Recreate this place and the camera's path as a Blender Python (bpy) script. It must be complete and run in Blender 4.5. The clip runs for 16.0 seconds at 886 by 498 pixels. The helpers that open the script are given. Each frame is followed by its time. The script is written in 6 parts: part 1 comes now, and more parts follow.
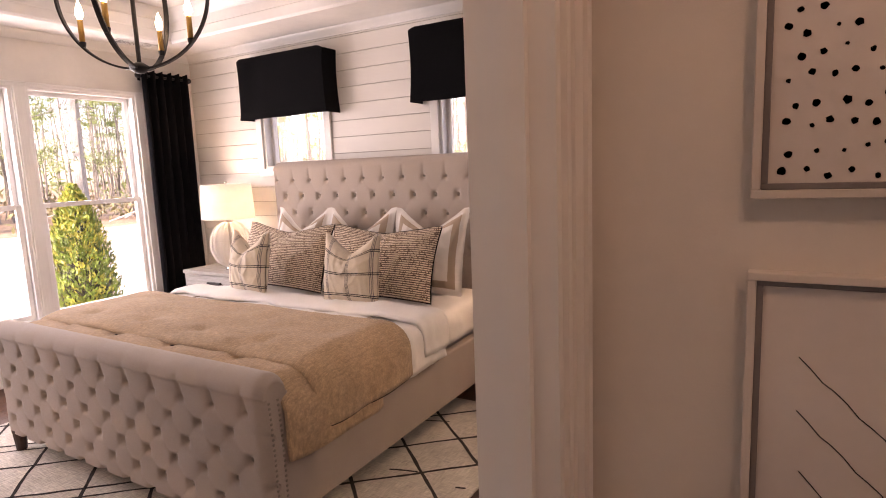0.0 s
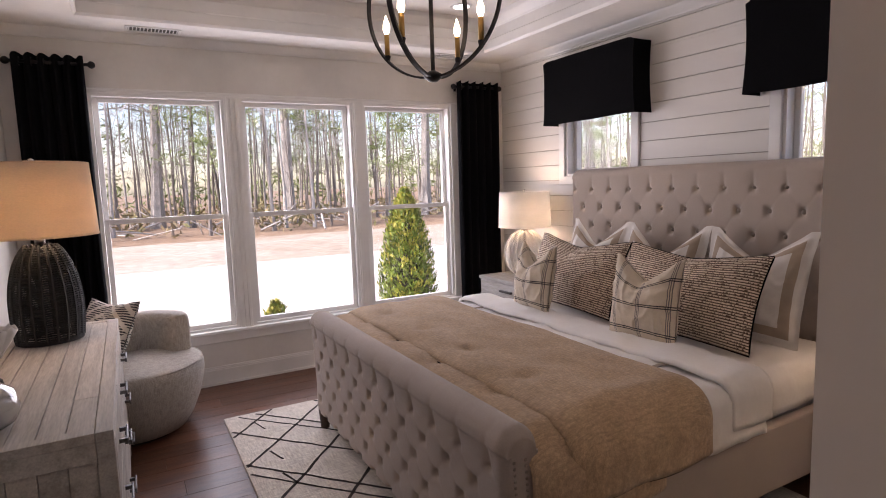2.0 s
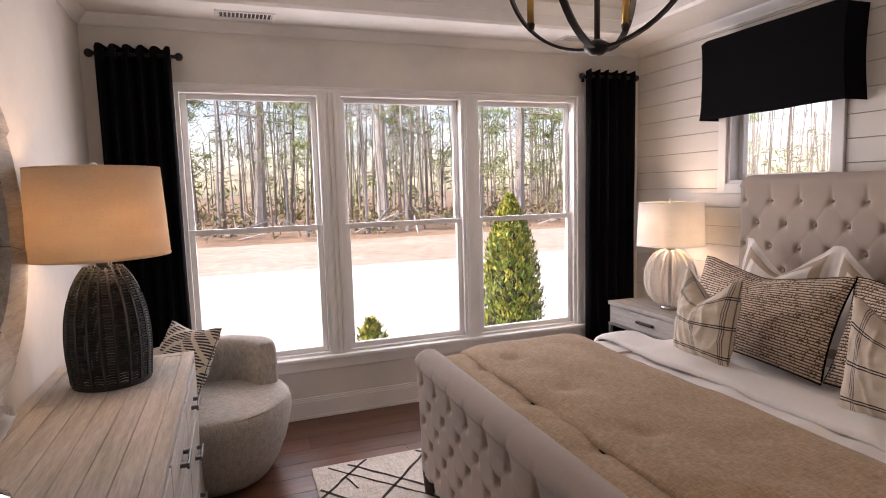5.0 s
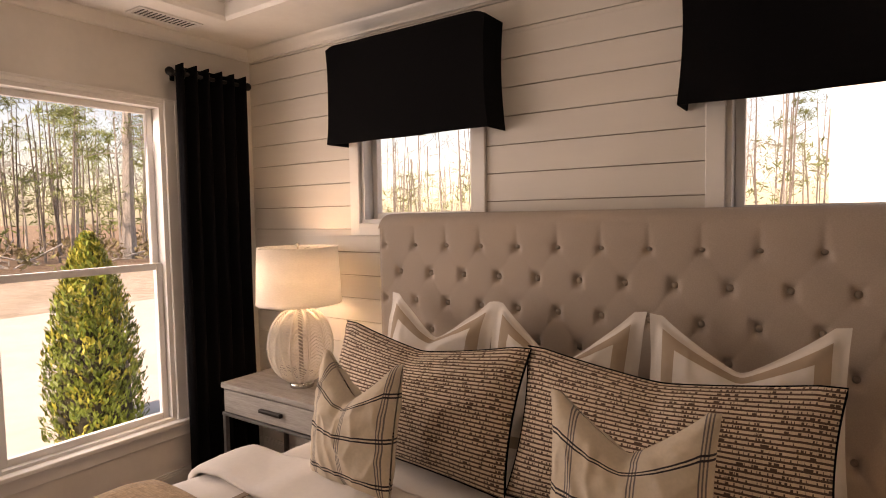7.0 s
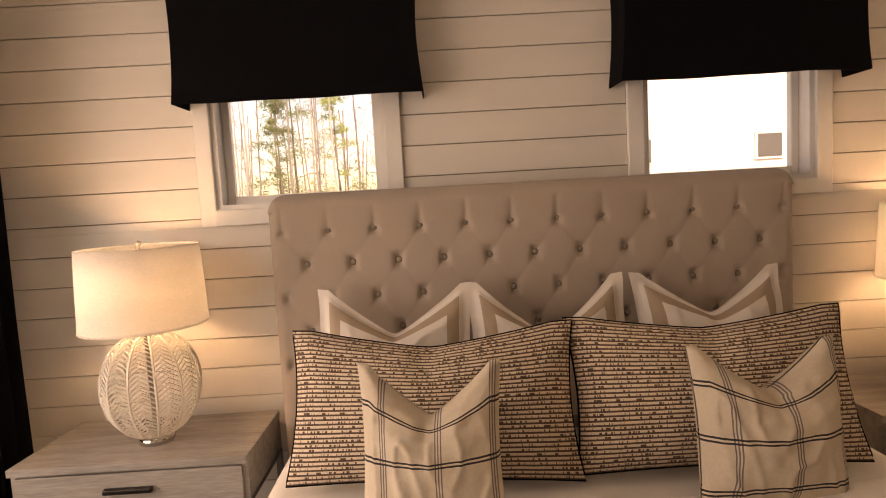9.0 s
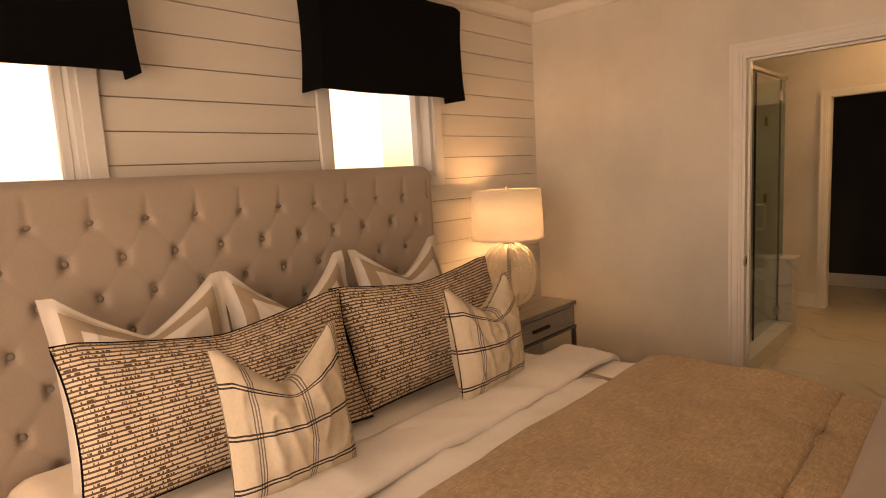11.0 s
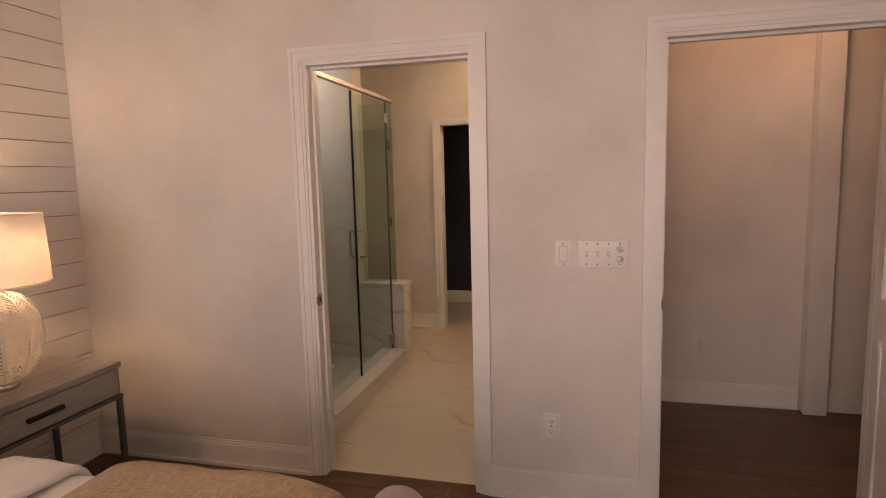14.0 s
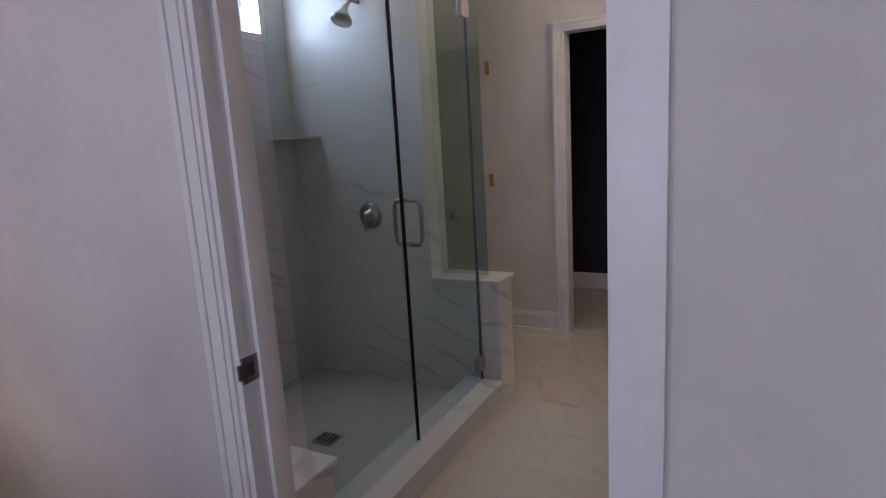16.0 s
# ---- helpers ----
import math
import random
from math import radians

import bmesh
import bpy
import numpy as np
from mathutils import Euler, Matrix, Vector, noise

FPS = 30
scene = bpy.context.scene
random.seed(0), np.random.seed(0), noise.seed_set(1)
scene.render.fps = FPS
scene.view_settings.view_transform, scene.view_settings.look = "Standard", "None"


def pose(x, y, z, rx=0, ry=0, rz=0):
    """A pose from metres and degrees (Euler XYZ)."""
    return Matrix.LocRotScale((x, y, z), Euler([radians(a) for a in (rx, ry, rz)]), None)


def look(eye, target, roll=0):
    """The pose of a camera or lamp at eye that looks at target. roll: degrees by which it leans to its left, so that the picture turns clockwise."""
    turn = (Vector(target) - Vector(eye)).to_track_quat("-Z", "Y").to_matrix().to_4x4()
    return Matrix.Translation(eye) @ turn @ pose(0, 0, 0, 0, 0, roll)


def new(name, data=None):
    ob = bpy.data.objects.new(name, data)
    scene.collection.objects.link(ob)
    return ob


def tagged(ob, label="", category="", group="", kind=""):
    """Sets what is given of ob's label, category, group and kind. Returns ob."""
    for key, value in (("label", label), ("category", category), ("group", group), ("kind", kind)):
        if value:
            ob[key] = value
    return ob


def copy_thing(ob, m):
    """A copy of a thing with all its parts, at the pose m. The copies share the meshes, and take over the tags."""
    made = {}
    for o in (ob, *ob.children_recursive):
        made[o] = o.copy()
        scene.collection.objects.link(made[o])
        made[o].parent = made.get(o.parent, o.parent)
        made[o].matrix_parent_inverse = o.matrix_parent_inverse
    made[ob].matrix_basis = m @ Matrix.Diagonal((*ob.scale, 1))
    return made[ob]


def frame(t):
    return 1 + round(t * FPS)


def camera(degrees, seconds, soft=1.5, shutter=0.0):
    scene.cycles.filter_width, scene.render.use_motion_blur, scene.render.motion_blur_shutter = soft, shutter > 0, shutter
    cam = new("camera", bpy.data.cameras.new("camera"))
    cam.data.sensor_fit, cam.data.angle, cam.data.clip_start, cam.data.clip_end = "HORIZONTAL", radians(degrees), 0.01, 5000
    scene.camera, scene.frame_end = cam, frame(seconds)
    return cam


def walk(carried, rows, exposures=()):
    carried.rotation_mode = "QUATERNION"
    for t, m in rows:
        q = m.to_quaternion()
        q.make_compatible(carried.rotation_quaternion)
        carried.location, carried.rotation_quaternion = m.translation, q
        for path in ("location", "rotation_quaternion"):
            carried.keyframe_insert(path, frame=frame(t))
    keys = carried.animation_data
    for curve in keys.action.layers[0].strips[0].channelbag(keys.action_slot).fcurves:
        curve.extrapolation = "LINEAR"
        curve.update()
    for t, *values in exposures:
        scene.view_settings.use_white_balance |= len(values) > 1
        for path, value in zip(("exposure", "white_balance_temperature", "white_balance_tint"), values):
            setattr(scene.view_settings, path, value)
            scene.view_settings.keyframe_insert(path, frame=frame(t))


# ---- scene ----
cam = camera(75.3, 16.0, soft=1.0)
PATH = [
    (0, (4.867, -3.664, 1.475), (3.861, -1.959, 1.192), -2.3),
    (0.5, (4.822, -3.506, 1.476), (3.551, -1.984, 1.212), -2.2),
    (1, (4.814, -3.381, 1.503), (3.344, -2.05, 1.245), -2.1),
    (1.5, (4.78, -3.332, 1.511), (3.162, -2.182, 1.265), -1.9),
    (2, (4.649, -3.25, 1.502), (2.908, -2.293, 1.272), -1.9),
    (2.5, (4.503, -3.177, 1.508), (2.675, -2.396, 1.286), -1.8),
    (3, (4.44, -3.155, 1.512), (2.546, -2.551, 1.293), -1.4),
    (3.2, (4.426, -3.158, 1.518), (2.514, -2.615, 1.297), -1.3),
    (5.3, (3.786, -3.095, 1.541), (1.944, -2.342, 1.34), -1.7),
    (5.5, (3.71, -3.019, 1.53), (1.906, -2.174, 1.35), -1.5),
    (6, (3.453, -2.861, 1.557), (1.81, -1.731, 1.404), -1.5),
    (6.5, (3.259, -2.618, 1.582), (1.862, -1.193, 1.451), -1.2),
    (7, (3.051, -2.362, 1.558), (1.93, -0.711, 1.439), -1.0),
    (7.5, (2.767, -2.341, 1.501), (1.94, -0.523, 1.39), -1.2),
    (8, (2.449, -2.459, 1.527), (1.938, -0.53, 1.383), -1.8),
    (8.2, (2.319, -2.453, 1.523), (1.915, -0.501, 1.366), -2.1),
    (10.3, (1.141, -2.429, 1.502), (2.109, -0.695, 1.262), -3.5),
    (10.5, (1.074, -2.409, 1.494), (2.208, -0.778, 1.258), -3.4),
    (11, (0.984, -2.396, 1.511), (2.418, -1.025, 1.256), -3.3),
    (11.5, (0.934, -2.357, 1.494), (2.609, -1.296, 1.237), -3.0),
    (12, (0.942, -2.413, 1.5), (2.756, -1.612, 1.238), -2.8),
    (12.5, (1.014, -2.552, 1.509), (2.902, -1.944, 1.255), -2.5),
    (13, (1.191, -2.658, 1.517), (3.111, -2.161, 1.265), -1.9),
    (13.5, (1.568, -2.677, 1.506), (3.497, -2.208, 1.262), -1.6),
    (14, (1.959, -2.699, 1.501), (3.883, -2.209, 1.261), -1.4),
    (14.5, (2.367, -2.674, 1.497), (4.27, -2.108, 1.256), -1.3),
    (15, (2.832, -2.602, 1.468), (4.698, -1.925, 1.22), -1.7),
    (15.5, (3.277, -2.57, 1.435), (5.076, -1.752, 1.14), -2.4),
    (16, (3.694, -2.352, 1.390), (5.428, -1.427, 1.018), -3.4),
]
EXPOSURES = [(0, 2.1, 7900, 37), (1, 1.5, 7000, 32), (2, 1.2, 6900, 30), (3.2, 1.25, 6900, 29), (5.3, 1.15, 7600, 30), (7, 0.95, 9900, 33), (8.2, 1.0, 11000, 34), (10.3, 1.0, 15000, 36), (11.5, 1.15, 18500, 42), (12.5, 1.3, 18500, 44), (13.0, 1.35, 17000, 43), (13.8, 1.4, 10200, 40), (14.5, 1.3, 8700, 40), (15, 1.25, 6900, 35), (16, 1.05, 5700, 31)]
walk(cam, [(t, look(e, a, r)) for t, e, a, r in PATH], EXPOSURES)

# ---- light ----
world = bpy.data.worlds.new("world")
scene.world = world
world.use_nodes = True
wn = world.node_tree
sky = wn.nodes.new("ShaderNodeTexSky")
sky.sky_type = "NISHITA"
sky.sun_disc = False
sky.sun_elevation, sky.sun_rotation = radians(42), radians(175)
wn.links.new(sky.outputs[0], wn.nodes["Background"].inputs[0])
wn.nodes["Background"].inputs[1].default_value = 0.14

sun_data = bpy.data.lights.new("sun", "SUN")
sun_data.energy, sun_data.angle, sun_data.color = 4.0, radians(0.5), (1.0, 0.95, 0.86)
sun = new("sun", sun_data)
sun.matrix_world = look((0.6, -6.6, 6), (0, 0, 0))


def bulb(name, x, y, z, watts, color=(1.0, 0.70, 0.40), size=0.04):
    d = bpy.data.lights.new(name, "POINT")
    d.energy, d.color, d.shadow_soft_size = watts, color, size
    ob = new(name, d)
    ob.location = (x, y, z)
    return ob


def panel_light(name, eye, target, w, h, watts, color):
    d = bpy.data.lights.new(name, "AREA")
    d.shape, d.size, d.size_y, d.energy, d.color = "RECTANGLE", w, h, watts, color
    ob = new(name, d)
    ob.matrix_world = look(eye, target)
    return ob


WARM = (1.0, 0.73, 0.46)
# daylight in the window openings
for i, yc in enumerate((-2.98, -1.95, -0.99)):
    panel_light("window_daylight", (-0.16, yc, 1.30), (1, yc, 1.15), 0.78, 1.62, 8, (0.86, 0.93, 1.0))
LAMP_L, LAMP_R, LAMP_D = (0.712, -0.285), (3.795, -0.265), (1.30, -3.62)
for x, y in (LAMP_L, LAMP_R):
    bulb("bedside_bulb", x, y, 1.25, 6.6, WARM)
bulb("dresser_bulb", *LAMP_D, 1.47, 5.4, WARM)
bulb("hall_bulb", 5.3, -3.75, 2.5, 1.95, (1.0, 0.68, 0.45), 0.08)
bulb("bath_bulb", 6.9, -2.4, 2.52, 9, (1.0, 0.82, 0.55), 0.04)
panel_light("shower_window_daylight", (5.95, 0.10, 2.22), (5.95, -1, 1.7), 0.4, 0.4, 3.6, (0.75, 0.87, 1.0))

# ---- materials ----


def mat(name, color, rough=0.6, vary=0.06, scale=8.0, bump=0.0, bump_scale=200.0, metal=0.0, spec=0.5, tint=None, tint_scale=1.5, obrand=0.0, stretch=(1, 1, 1), sheen=0.0):
    """A surface with broad blotches, fine grain and relief; obrand varies whole pieces."""
    m = bpy.data.materials.new(name)
    m.use_nodes = True
    t = m.node_tree
    n, l = t.nodes, t.links
    b = n["Principled BSDF"]
    b.inputs["Roughness"].default_value, b.inputs["Metallic"].default_value = rough, metal
    b.inputs["Specular IOR Level"].default_value = spec
    b.inputs["Sheen Weight"].default_value = sheen
    co = n.new("ShaderNodeTexCoord")
    mp = n.new("ShaderNodeMapping")
    mp.inputs["Scale"].default_value = stretch
    l.new(co.outputs["Object"], mp.inputs[0])
    big, fine = n.new("ShaderNodeTexNoise"), n.new("ShaderNodeTexNoise")
    big.inputs["Scale"].default_value, fine.inputs["Scale"].default_value = tint_scale, scale
    big.inputs["Detail"].default_value, fine.inputs["Detail"].default_value = 4, 8
    for q in (big, fine):
        l.new(mp.outputs[0], q.inputs["Vector"])
    dark = tint or tuple(c * 0.82 for c in color)
    mix = n.new("ShaderNodeMix")
    mix.data_type = "RGBA"
    mix.inputs[6].default_value, mix.inputs[7].default_value = (*color, 1), (*dark, 1)
    ramp = n.new("ShaderNodeMapRange")
    ramp.inputs[1].default_value, ramp.inputs[2].default_value = 0.42, 0.72
    l.new(big.outputs["Fac"], ramp.inputs[0])
    l.new(ramp.outputs[0], mix.inputs[0])
    hsv = n.new("ShaderNodeHueSaturation")
    v = n.new("ShaderNodeMapRange")
    v.inputs[1].default_value, v.inputs[2].default_value = 0.3, 0.7
    v.inputs[3].default_value, v.inputs[4].default_value = 1 - vary, 1 + vary
    l.new(fine.outputs["Fac"], v.inputs[0])
    if obrand:
        info = n.new("ShaderNodeObjectInfo")
        r = n.new("ShaderNodeMapRange")
        r.inputs[3].default_value, r.inputs[4].default_value = 1 - obrand, 1 + obrand
        mul = n.new("ShaderNodeMath")
        mul.operation = "MULTIPLY"
        l.new(info.outputs["Random"], r.inputs[0])
        l.new(r.outputs[0], mul.inputs[0])
        l.new(v.outputs[0], mul.inputs[1])
        l.new(mul.outputs[0], hsv.inputs["Value"])
    else:
        l.new(v.outputs[0], hsv.inputs["Value"])
    l.new(mix.outputs[2], hsv.inputs["Color"])
    l.new(hsv.outputs[0], b.inputs["Base Color"])
    if bump:
        bn = n.new("ShaderNodeTexNoise")
        bn.inputs["Scale"].default_value, bn.inputs["Detail"].default_value = bump_scale, 3
        l.new(mp.outputs[0], bn.inputs["Vector"])
        bp = n.new("ShaderNodeBump")
        bp.inputs["Strength"].default_value, bp.inputs["Distance"].default_value = bump, 0.004
        l.new(bn.outputs["Fac"], bp.inputs["Height"])
        l.new(bp.outputs[0], b.inputs["Normal"])
    return m


def nodes_of(m):
    return m.node_tree.nodes, m.node_tree.links, m.node_tree.nodes["Principled BSDF"]


def arith(t, op, a, b=None, c=None):
    q = t.nodes.new("ShaderNodeMath")
    q.operation = op
    for i, x in enumerate((a, b, c)):
        if x is None:
            continue
        if isinstance(x, (int, float)):
            q.inputs[i].default_value = x
        else:
            t.links.new(x, q.inputs[i])
    return q.outputs[0]


def blend(t, fac, a, b):
    q = t.nodes.new("ShaderNodeMix")
    q.data_type = "RGBA"
    t.links.new(fac, q.inputs[0])
    for i, x in ((6, a), (7, b)):
        if isinstance(x, tuple):
            q.inputs[i].default_value = (*x, 1)
        else:
            t.links.new(x, q.inputs[i])
    return q.outputs[2]


def uv_axes(t):
    co = t.nodes.new("ShaderNodeTexCoord")
    sep = t.nodes.new("ShaderNodeSeparateXYZ")
    t.links.new(co.outputs["UV"], sep.inputs[0])
    return co, sep.outputs[0], sep.outputs[1]


def weave_bump(m, scale=260, strength=0.25):
    """Fine cross weave."""
    n, l, b = nodes_of(m)
    co = n.new("ShaderNodeTexCoord")
    a, c = n.new("ShaderNodeTexNoise"), n.new("ShaderNodeTexNoise")
    for q, s in ((a, (1, 12, 12)), (c, (12, 1, 1))):
        mp = n.new("ShaderNodeMapping")
        mp.inputs["Scale"].default_value = s
        l.new(co.outputs["Object"], mp.inputs[0])
        l.new(mp.outputs[0], q.inputs["Vector"])
        q.inputs["Scale"].default_value = scale / 12
    s = arith(m.node_tree, "ADD", a.outputs["Fac"], c.outputs["Fac"])
    bp = n.new("ShaderNodeBump")
    bp.inputs["Strength"].default_value, bp.inputs["Distance"].default_value = strength, 0.003
    l.new(s, bp.inputs["Height"])
    l.new(bp.outputs[0], b.inputs["Normal"])
    hs = b.inputs["Base Color"].links[0].from_node
    f = n.new("ShaderNodeMapRange")
    f.inputs[1].default_value, f.inputs[2].default_value, f.inputs[3].default_value, f.inputs[4].default_value = 0.7, 1.3, 0.72, 1.2
    l.new(s, f.inputs[0])
    old = hs.inputs["Value"].links[0].from_socket
    l.new(arith(m.node_tree, "MULTIPLY", old, f.outputs[0]), hs.inputs["Value"])
    return m


WALL = mat("wall_paint", (0.74, 0.71, 0.67), 0.75, 0.015, 30, 0.08, 300)
TRIM = mat("trim_paint", (0.80, 0.79, 0.77), 0.35, 0.012, 20, 0.03, 120)
CEIL = mat("ceiling_paint", (0.80, 0.78, 0.75), 0.8, 0.015, 30, 0.08, 300)
SHIP = mat("shiplap_paint", (0.76, 0.73, 0.69), 0.5, 0.02, 14, 0.06, 80, obrand=0.02, stretch=(0.15, 1, 1))
GAP = mat("shiplap_gap", (0.30, 0.26, 0.22), 0.9)
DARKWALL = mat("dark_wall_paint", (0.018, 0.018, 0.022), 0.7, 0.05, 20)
FLOORW = mat("brown_floor_wood", (0.12, 0.050, 0.026), 0.33, 0.30, 18, 0.12, 60, tint=(0.075, 0.030, 0.016), tint_scale=3, obrand=0.28, stretch=(6, 0.5, 1))
BED = mat("beige_linen", (0.43, 0.355, 0.30), 0.9, 0.07, 240, 0.25, 900, sheen=0.2)
BUTTON = mat("button_linen", (0.30, 0.25, 0.21), 0.85, 0.08, 240)
SHEET = mat("white_sheet", (0.80, 0.76, 0.71), 0.85, 0.02, 60, 0.1, 60, sheen=0.1)
DUVET = mat("white_duvet", (0.84, 0.80, 0.755), 0.85, 0.02, 60, 0.15, 40, sheen=0.1)
TAUPE = mat("taupe_stitch", (0.34, 0.27, 0.21), 0.9, 0.08, 200)
BLANKET = weave_bump(mat("tan_linen_blanket", (0.47, 0.325, 0.198), 0.95, 0.16, 90, tint=(0.41, 0.28, 0.165), tint_scale=6, sheen=0.15), 300, 0.8)
BLACKCLOTH = mat("black_drapery", (0.004, 0.004, 0.005), 1.0, 0.15, 60, 0.1, 300, spec=0.1)
BLACKMETAL = mat("black_iron", (0.012, 0.011, 0.011), 0.45, 0.2, 40, metal=0.4)
BRASS = mat("aged_brass", (0.50, 0.30, 0.10), 0.35, 0.1, 40, metal=1.0)
NICKEL = mat("brushed_nickel", (0.42, 0.39, 0.36), 0.28, 0.06, 60, metal=1.0, stretch=(1, 1, 12))
CHROME = mat("chrome", (0.65, 0.64, 0.62), 0.1, 0.02, 20, metal=1.0)
DARKMETAL = mat("dark_handle_metal", (0.035, 0.03, 0.028), 0.4, 0.1, 50, metal=0.8)
WHITEWASH = mat("whitewashed_wood", (0.47, 0.43, 0.38), 0.65, 0.16, 22, 0.3, 60, tint=(0.33, 0.29, 0.245), tint_scale=4, obrand=0.10, stretch=(0.7, 7, 7))
GREYWOOD = mat("grey_washed_wood", (0.33, 0.305, 0.28), 0.6, 0.16, 22, 0.25, 60, tint=(0.24, 0.22, 0.20), tint_scale=4, stretch=(0.7, 7, 7))
GREYMETAL = mat("grey_steel", (0.16, 0.155, 0.15), 0.45, 0.08, 30, metal=0.7)
DARKLEG = mat("dark_leg_wood", (0.05, 0.022, 0.012), 0.4, 0.2, 30)
CORD = mat("white_cord", (0.74, 0.70, 0.64), 0.85, 0.06, 150, 0.3, 400)
BLACKCORD = mat("black_cord", (0.012, 0.012, 0.012), 0.6, 0.2, 150, 0.3, 400)
CHAIRF = weave_bump(mat("oatmeal_boucle", (0.44, 0.41, 0.37), 0.95, 0.16, 160, 0.6, 500, tint=(0.38, 0.35, 0.31), tint_scale=30), 300, 0.5)
PLATE = mat("white_plastic", (0.78, 0.76, 0.72), 0.3, 0.01)
SLOT = mat("dark_slot", (0.05, 0.045, 0.04), 0.6)
RUG = weave_bump(mat("cream_rug_wool", (0.62, 0.57, 0.50), 1.0, 0.10, 130, 0.7, 260, tint=(0.54, 0.49, 0.42), tint_scale=5), 200, 0.5)
RUGLINE = mat("charcoal_rug_wool", (0.045, 0.036, 0.032), 1.0, 0.2, 130, 0.7, 260)
PETAL = mat("white_petal", (0.78, 0.74, 0.68), 0.6, 0.03, 30, sheen=0.2)
# magnolia leaves, also the painted shade inside the shrubs
LEAFD = mat("dark_magnolia_leaf_and_shrub_shade", (0.030, 0.028, 0.014), 0.35, 0.2, 30)
MATTE_WHITE = mat("picture_frame_white", (0.72, 0.68, 0.64), 0.45, 0.03, 30)
GREYLINE = mat("picture_inner_grey", (0.22, 0.21, 0.22), 0.6)
PAPER = mat("art_paper", (0.74, 0.71, 0.69), 0.85, 0.015, 60)
INK = mat("black_ink", (0.015, 0.014, 0.014), 0.7)
DIRT = mat("pale_dry_ground", (0.42, 0.37, 0.31), 0.95, 0.2, 3, tint=(0.34, 0.28, 0.21), tint_scale=0.3)
STRAW = mat("pine_straw", (0.30, 0.21, 0.14), 0.95, 0.35, 6, tint=(0.20, 0.13, 0.085), tint_scale=0.7)
DRIVE = mat("pale_concrete", (0.60, 0.58, 0.54), 0.9, 0.06, 5, tint=(0.54, 0.52, 0.48), tint_scale=0.6)
BARK = mat("grey_bark", (0.21, 0.185, 0.165), 0.9, 0.3, 6, obrand=0.45, stretch=(4, 4, 0.6))
PALEBARK = mat("pale_bark", (0.40, 0.38, 0.36), 0.9, 0.3, 6, obrand=0.2, stretch=(4, 4, 0.6))
PINE = mat("pine_needles", (0.24, 0.30, 0.11), 0.7, 0.5, 1.5, obrand=0.45, tint=(0.12, 0.17, 0.05))
ARBOR = mat("arborvitae_green", (0.16, 0.22, 0.03), 0.6, 0.5, 8, tint=(0.07, 0.12, 0.02), tint_scale=6)
ARBORTIP = mat("arborvitae_golden_tips", (0.34, 0.33, 0.05), 0.6, 0.4, 8)
BRUSH = mat("dry_brush", (0.24, 0.19, 0.11), 0.9, 0.5, 2, tint=(0.17, 0.19, 0.07), tint_scale=0.4)
SIDING = mat("white_siding", (0.80, 0.79, 0.77), 0.6, 0.02, 4)
ROOF = mat("grey_shingles", (0.10, 0.10, 0.11), 0.9, 0.2, 6)


def marble(name, color, vein, scale, rough=0.18):
    m = mat(name, color, rough, 0.02, 6, tint=tuple(c * 0.94 for c in color), obrand=0.02)
    t = m.node_tree
    n, l, b = nodes_of(m)
    co = n.new("ShaderNodeTexCoord")
    info = n.new("ShaderNodeObjectInfo")
    mp = n.new("ShaderNodeMapping")
    mp.inputs["Rotation"].default_value = (0.5, 0.6, 0.5)
    mp.inputs["Scale"].default_value = (scale * 0.8, scale * 2.0, scale * 2.0)
    comb = n.new("ShaderNodeCombineXYZ")
    l.new(arith(t, "MULTIPLY", info.outputs["Random"], 40.0), comb.inputs[0])
    l.new(comb.outputs[0], mp.inputs["Location"])
    l.new(co.outputs["Object"], mp.inputs[0])
    v = n.new("ShaderNodeTexWave")
    v.inputs["Scale"].default_value, v.inputs["Distortion"].default_value, v.inputs["Detail"].default_value, v.inputs["Detail Scale"].default_value = 1.1, 6.0, 3.0, 0.9
    l.new(mp.outputs[0], v.inputs["Vector"])
    pt = n.new("ShaderNodeTexNoise")
    pt.inputs["Scale"].default_value = 2.2
    l.new(co.outputs["Object"], pt.inputs["Vector"])
    r = n.new("ShaderNodeMapRange")
    r.inputs[1].default_value, r.inputs[2].default_value, r.inputs[3].default_value, r.inputs[4].default_value = 0.90, 1.0, 0.0, 0.75
    l.new(v.outputs["Fac"], r.inputs[0])
    q = n.new("ShaderNodeMapRange")
    q.inputs[1].default_value, q.inputs[2].default_value = 0.45, 0.65
    l.new(pt.outputs["Fac"], q.inputs[0])
    fac = arith(t, "MULTIPLY", r.outputs[0], q.outputs[0])
    old = b.inputs["Base Color"].links[0].from_socket
    l.new(blend(t, fac, old, vein), b.inputs["Base Color"])
    return m


MARBLE = marble("white_marble_tile", (0.66, 0.64, 0.60), (0.40, 0.39, 0.38), 1.3, 0.30)
FLOORTILE = marble("cream_marble_floor_tile", (0.62, 0.57, 0.48), (0.46, 0.40, 0.31), 1.1, 0.22)
GROUT = mat("grey_grout", (0.58, 0.53, 0.45), 0.9)
PAN = mat("shower_pan_mosaic", (0.50, 0.48, 0.43), 0.5, 0.05, 60)


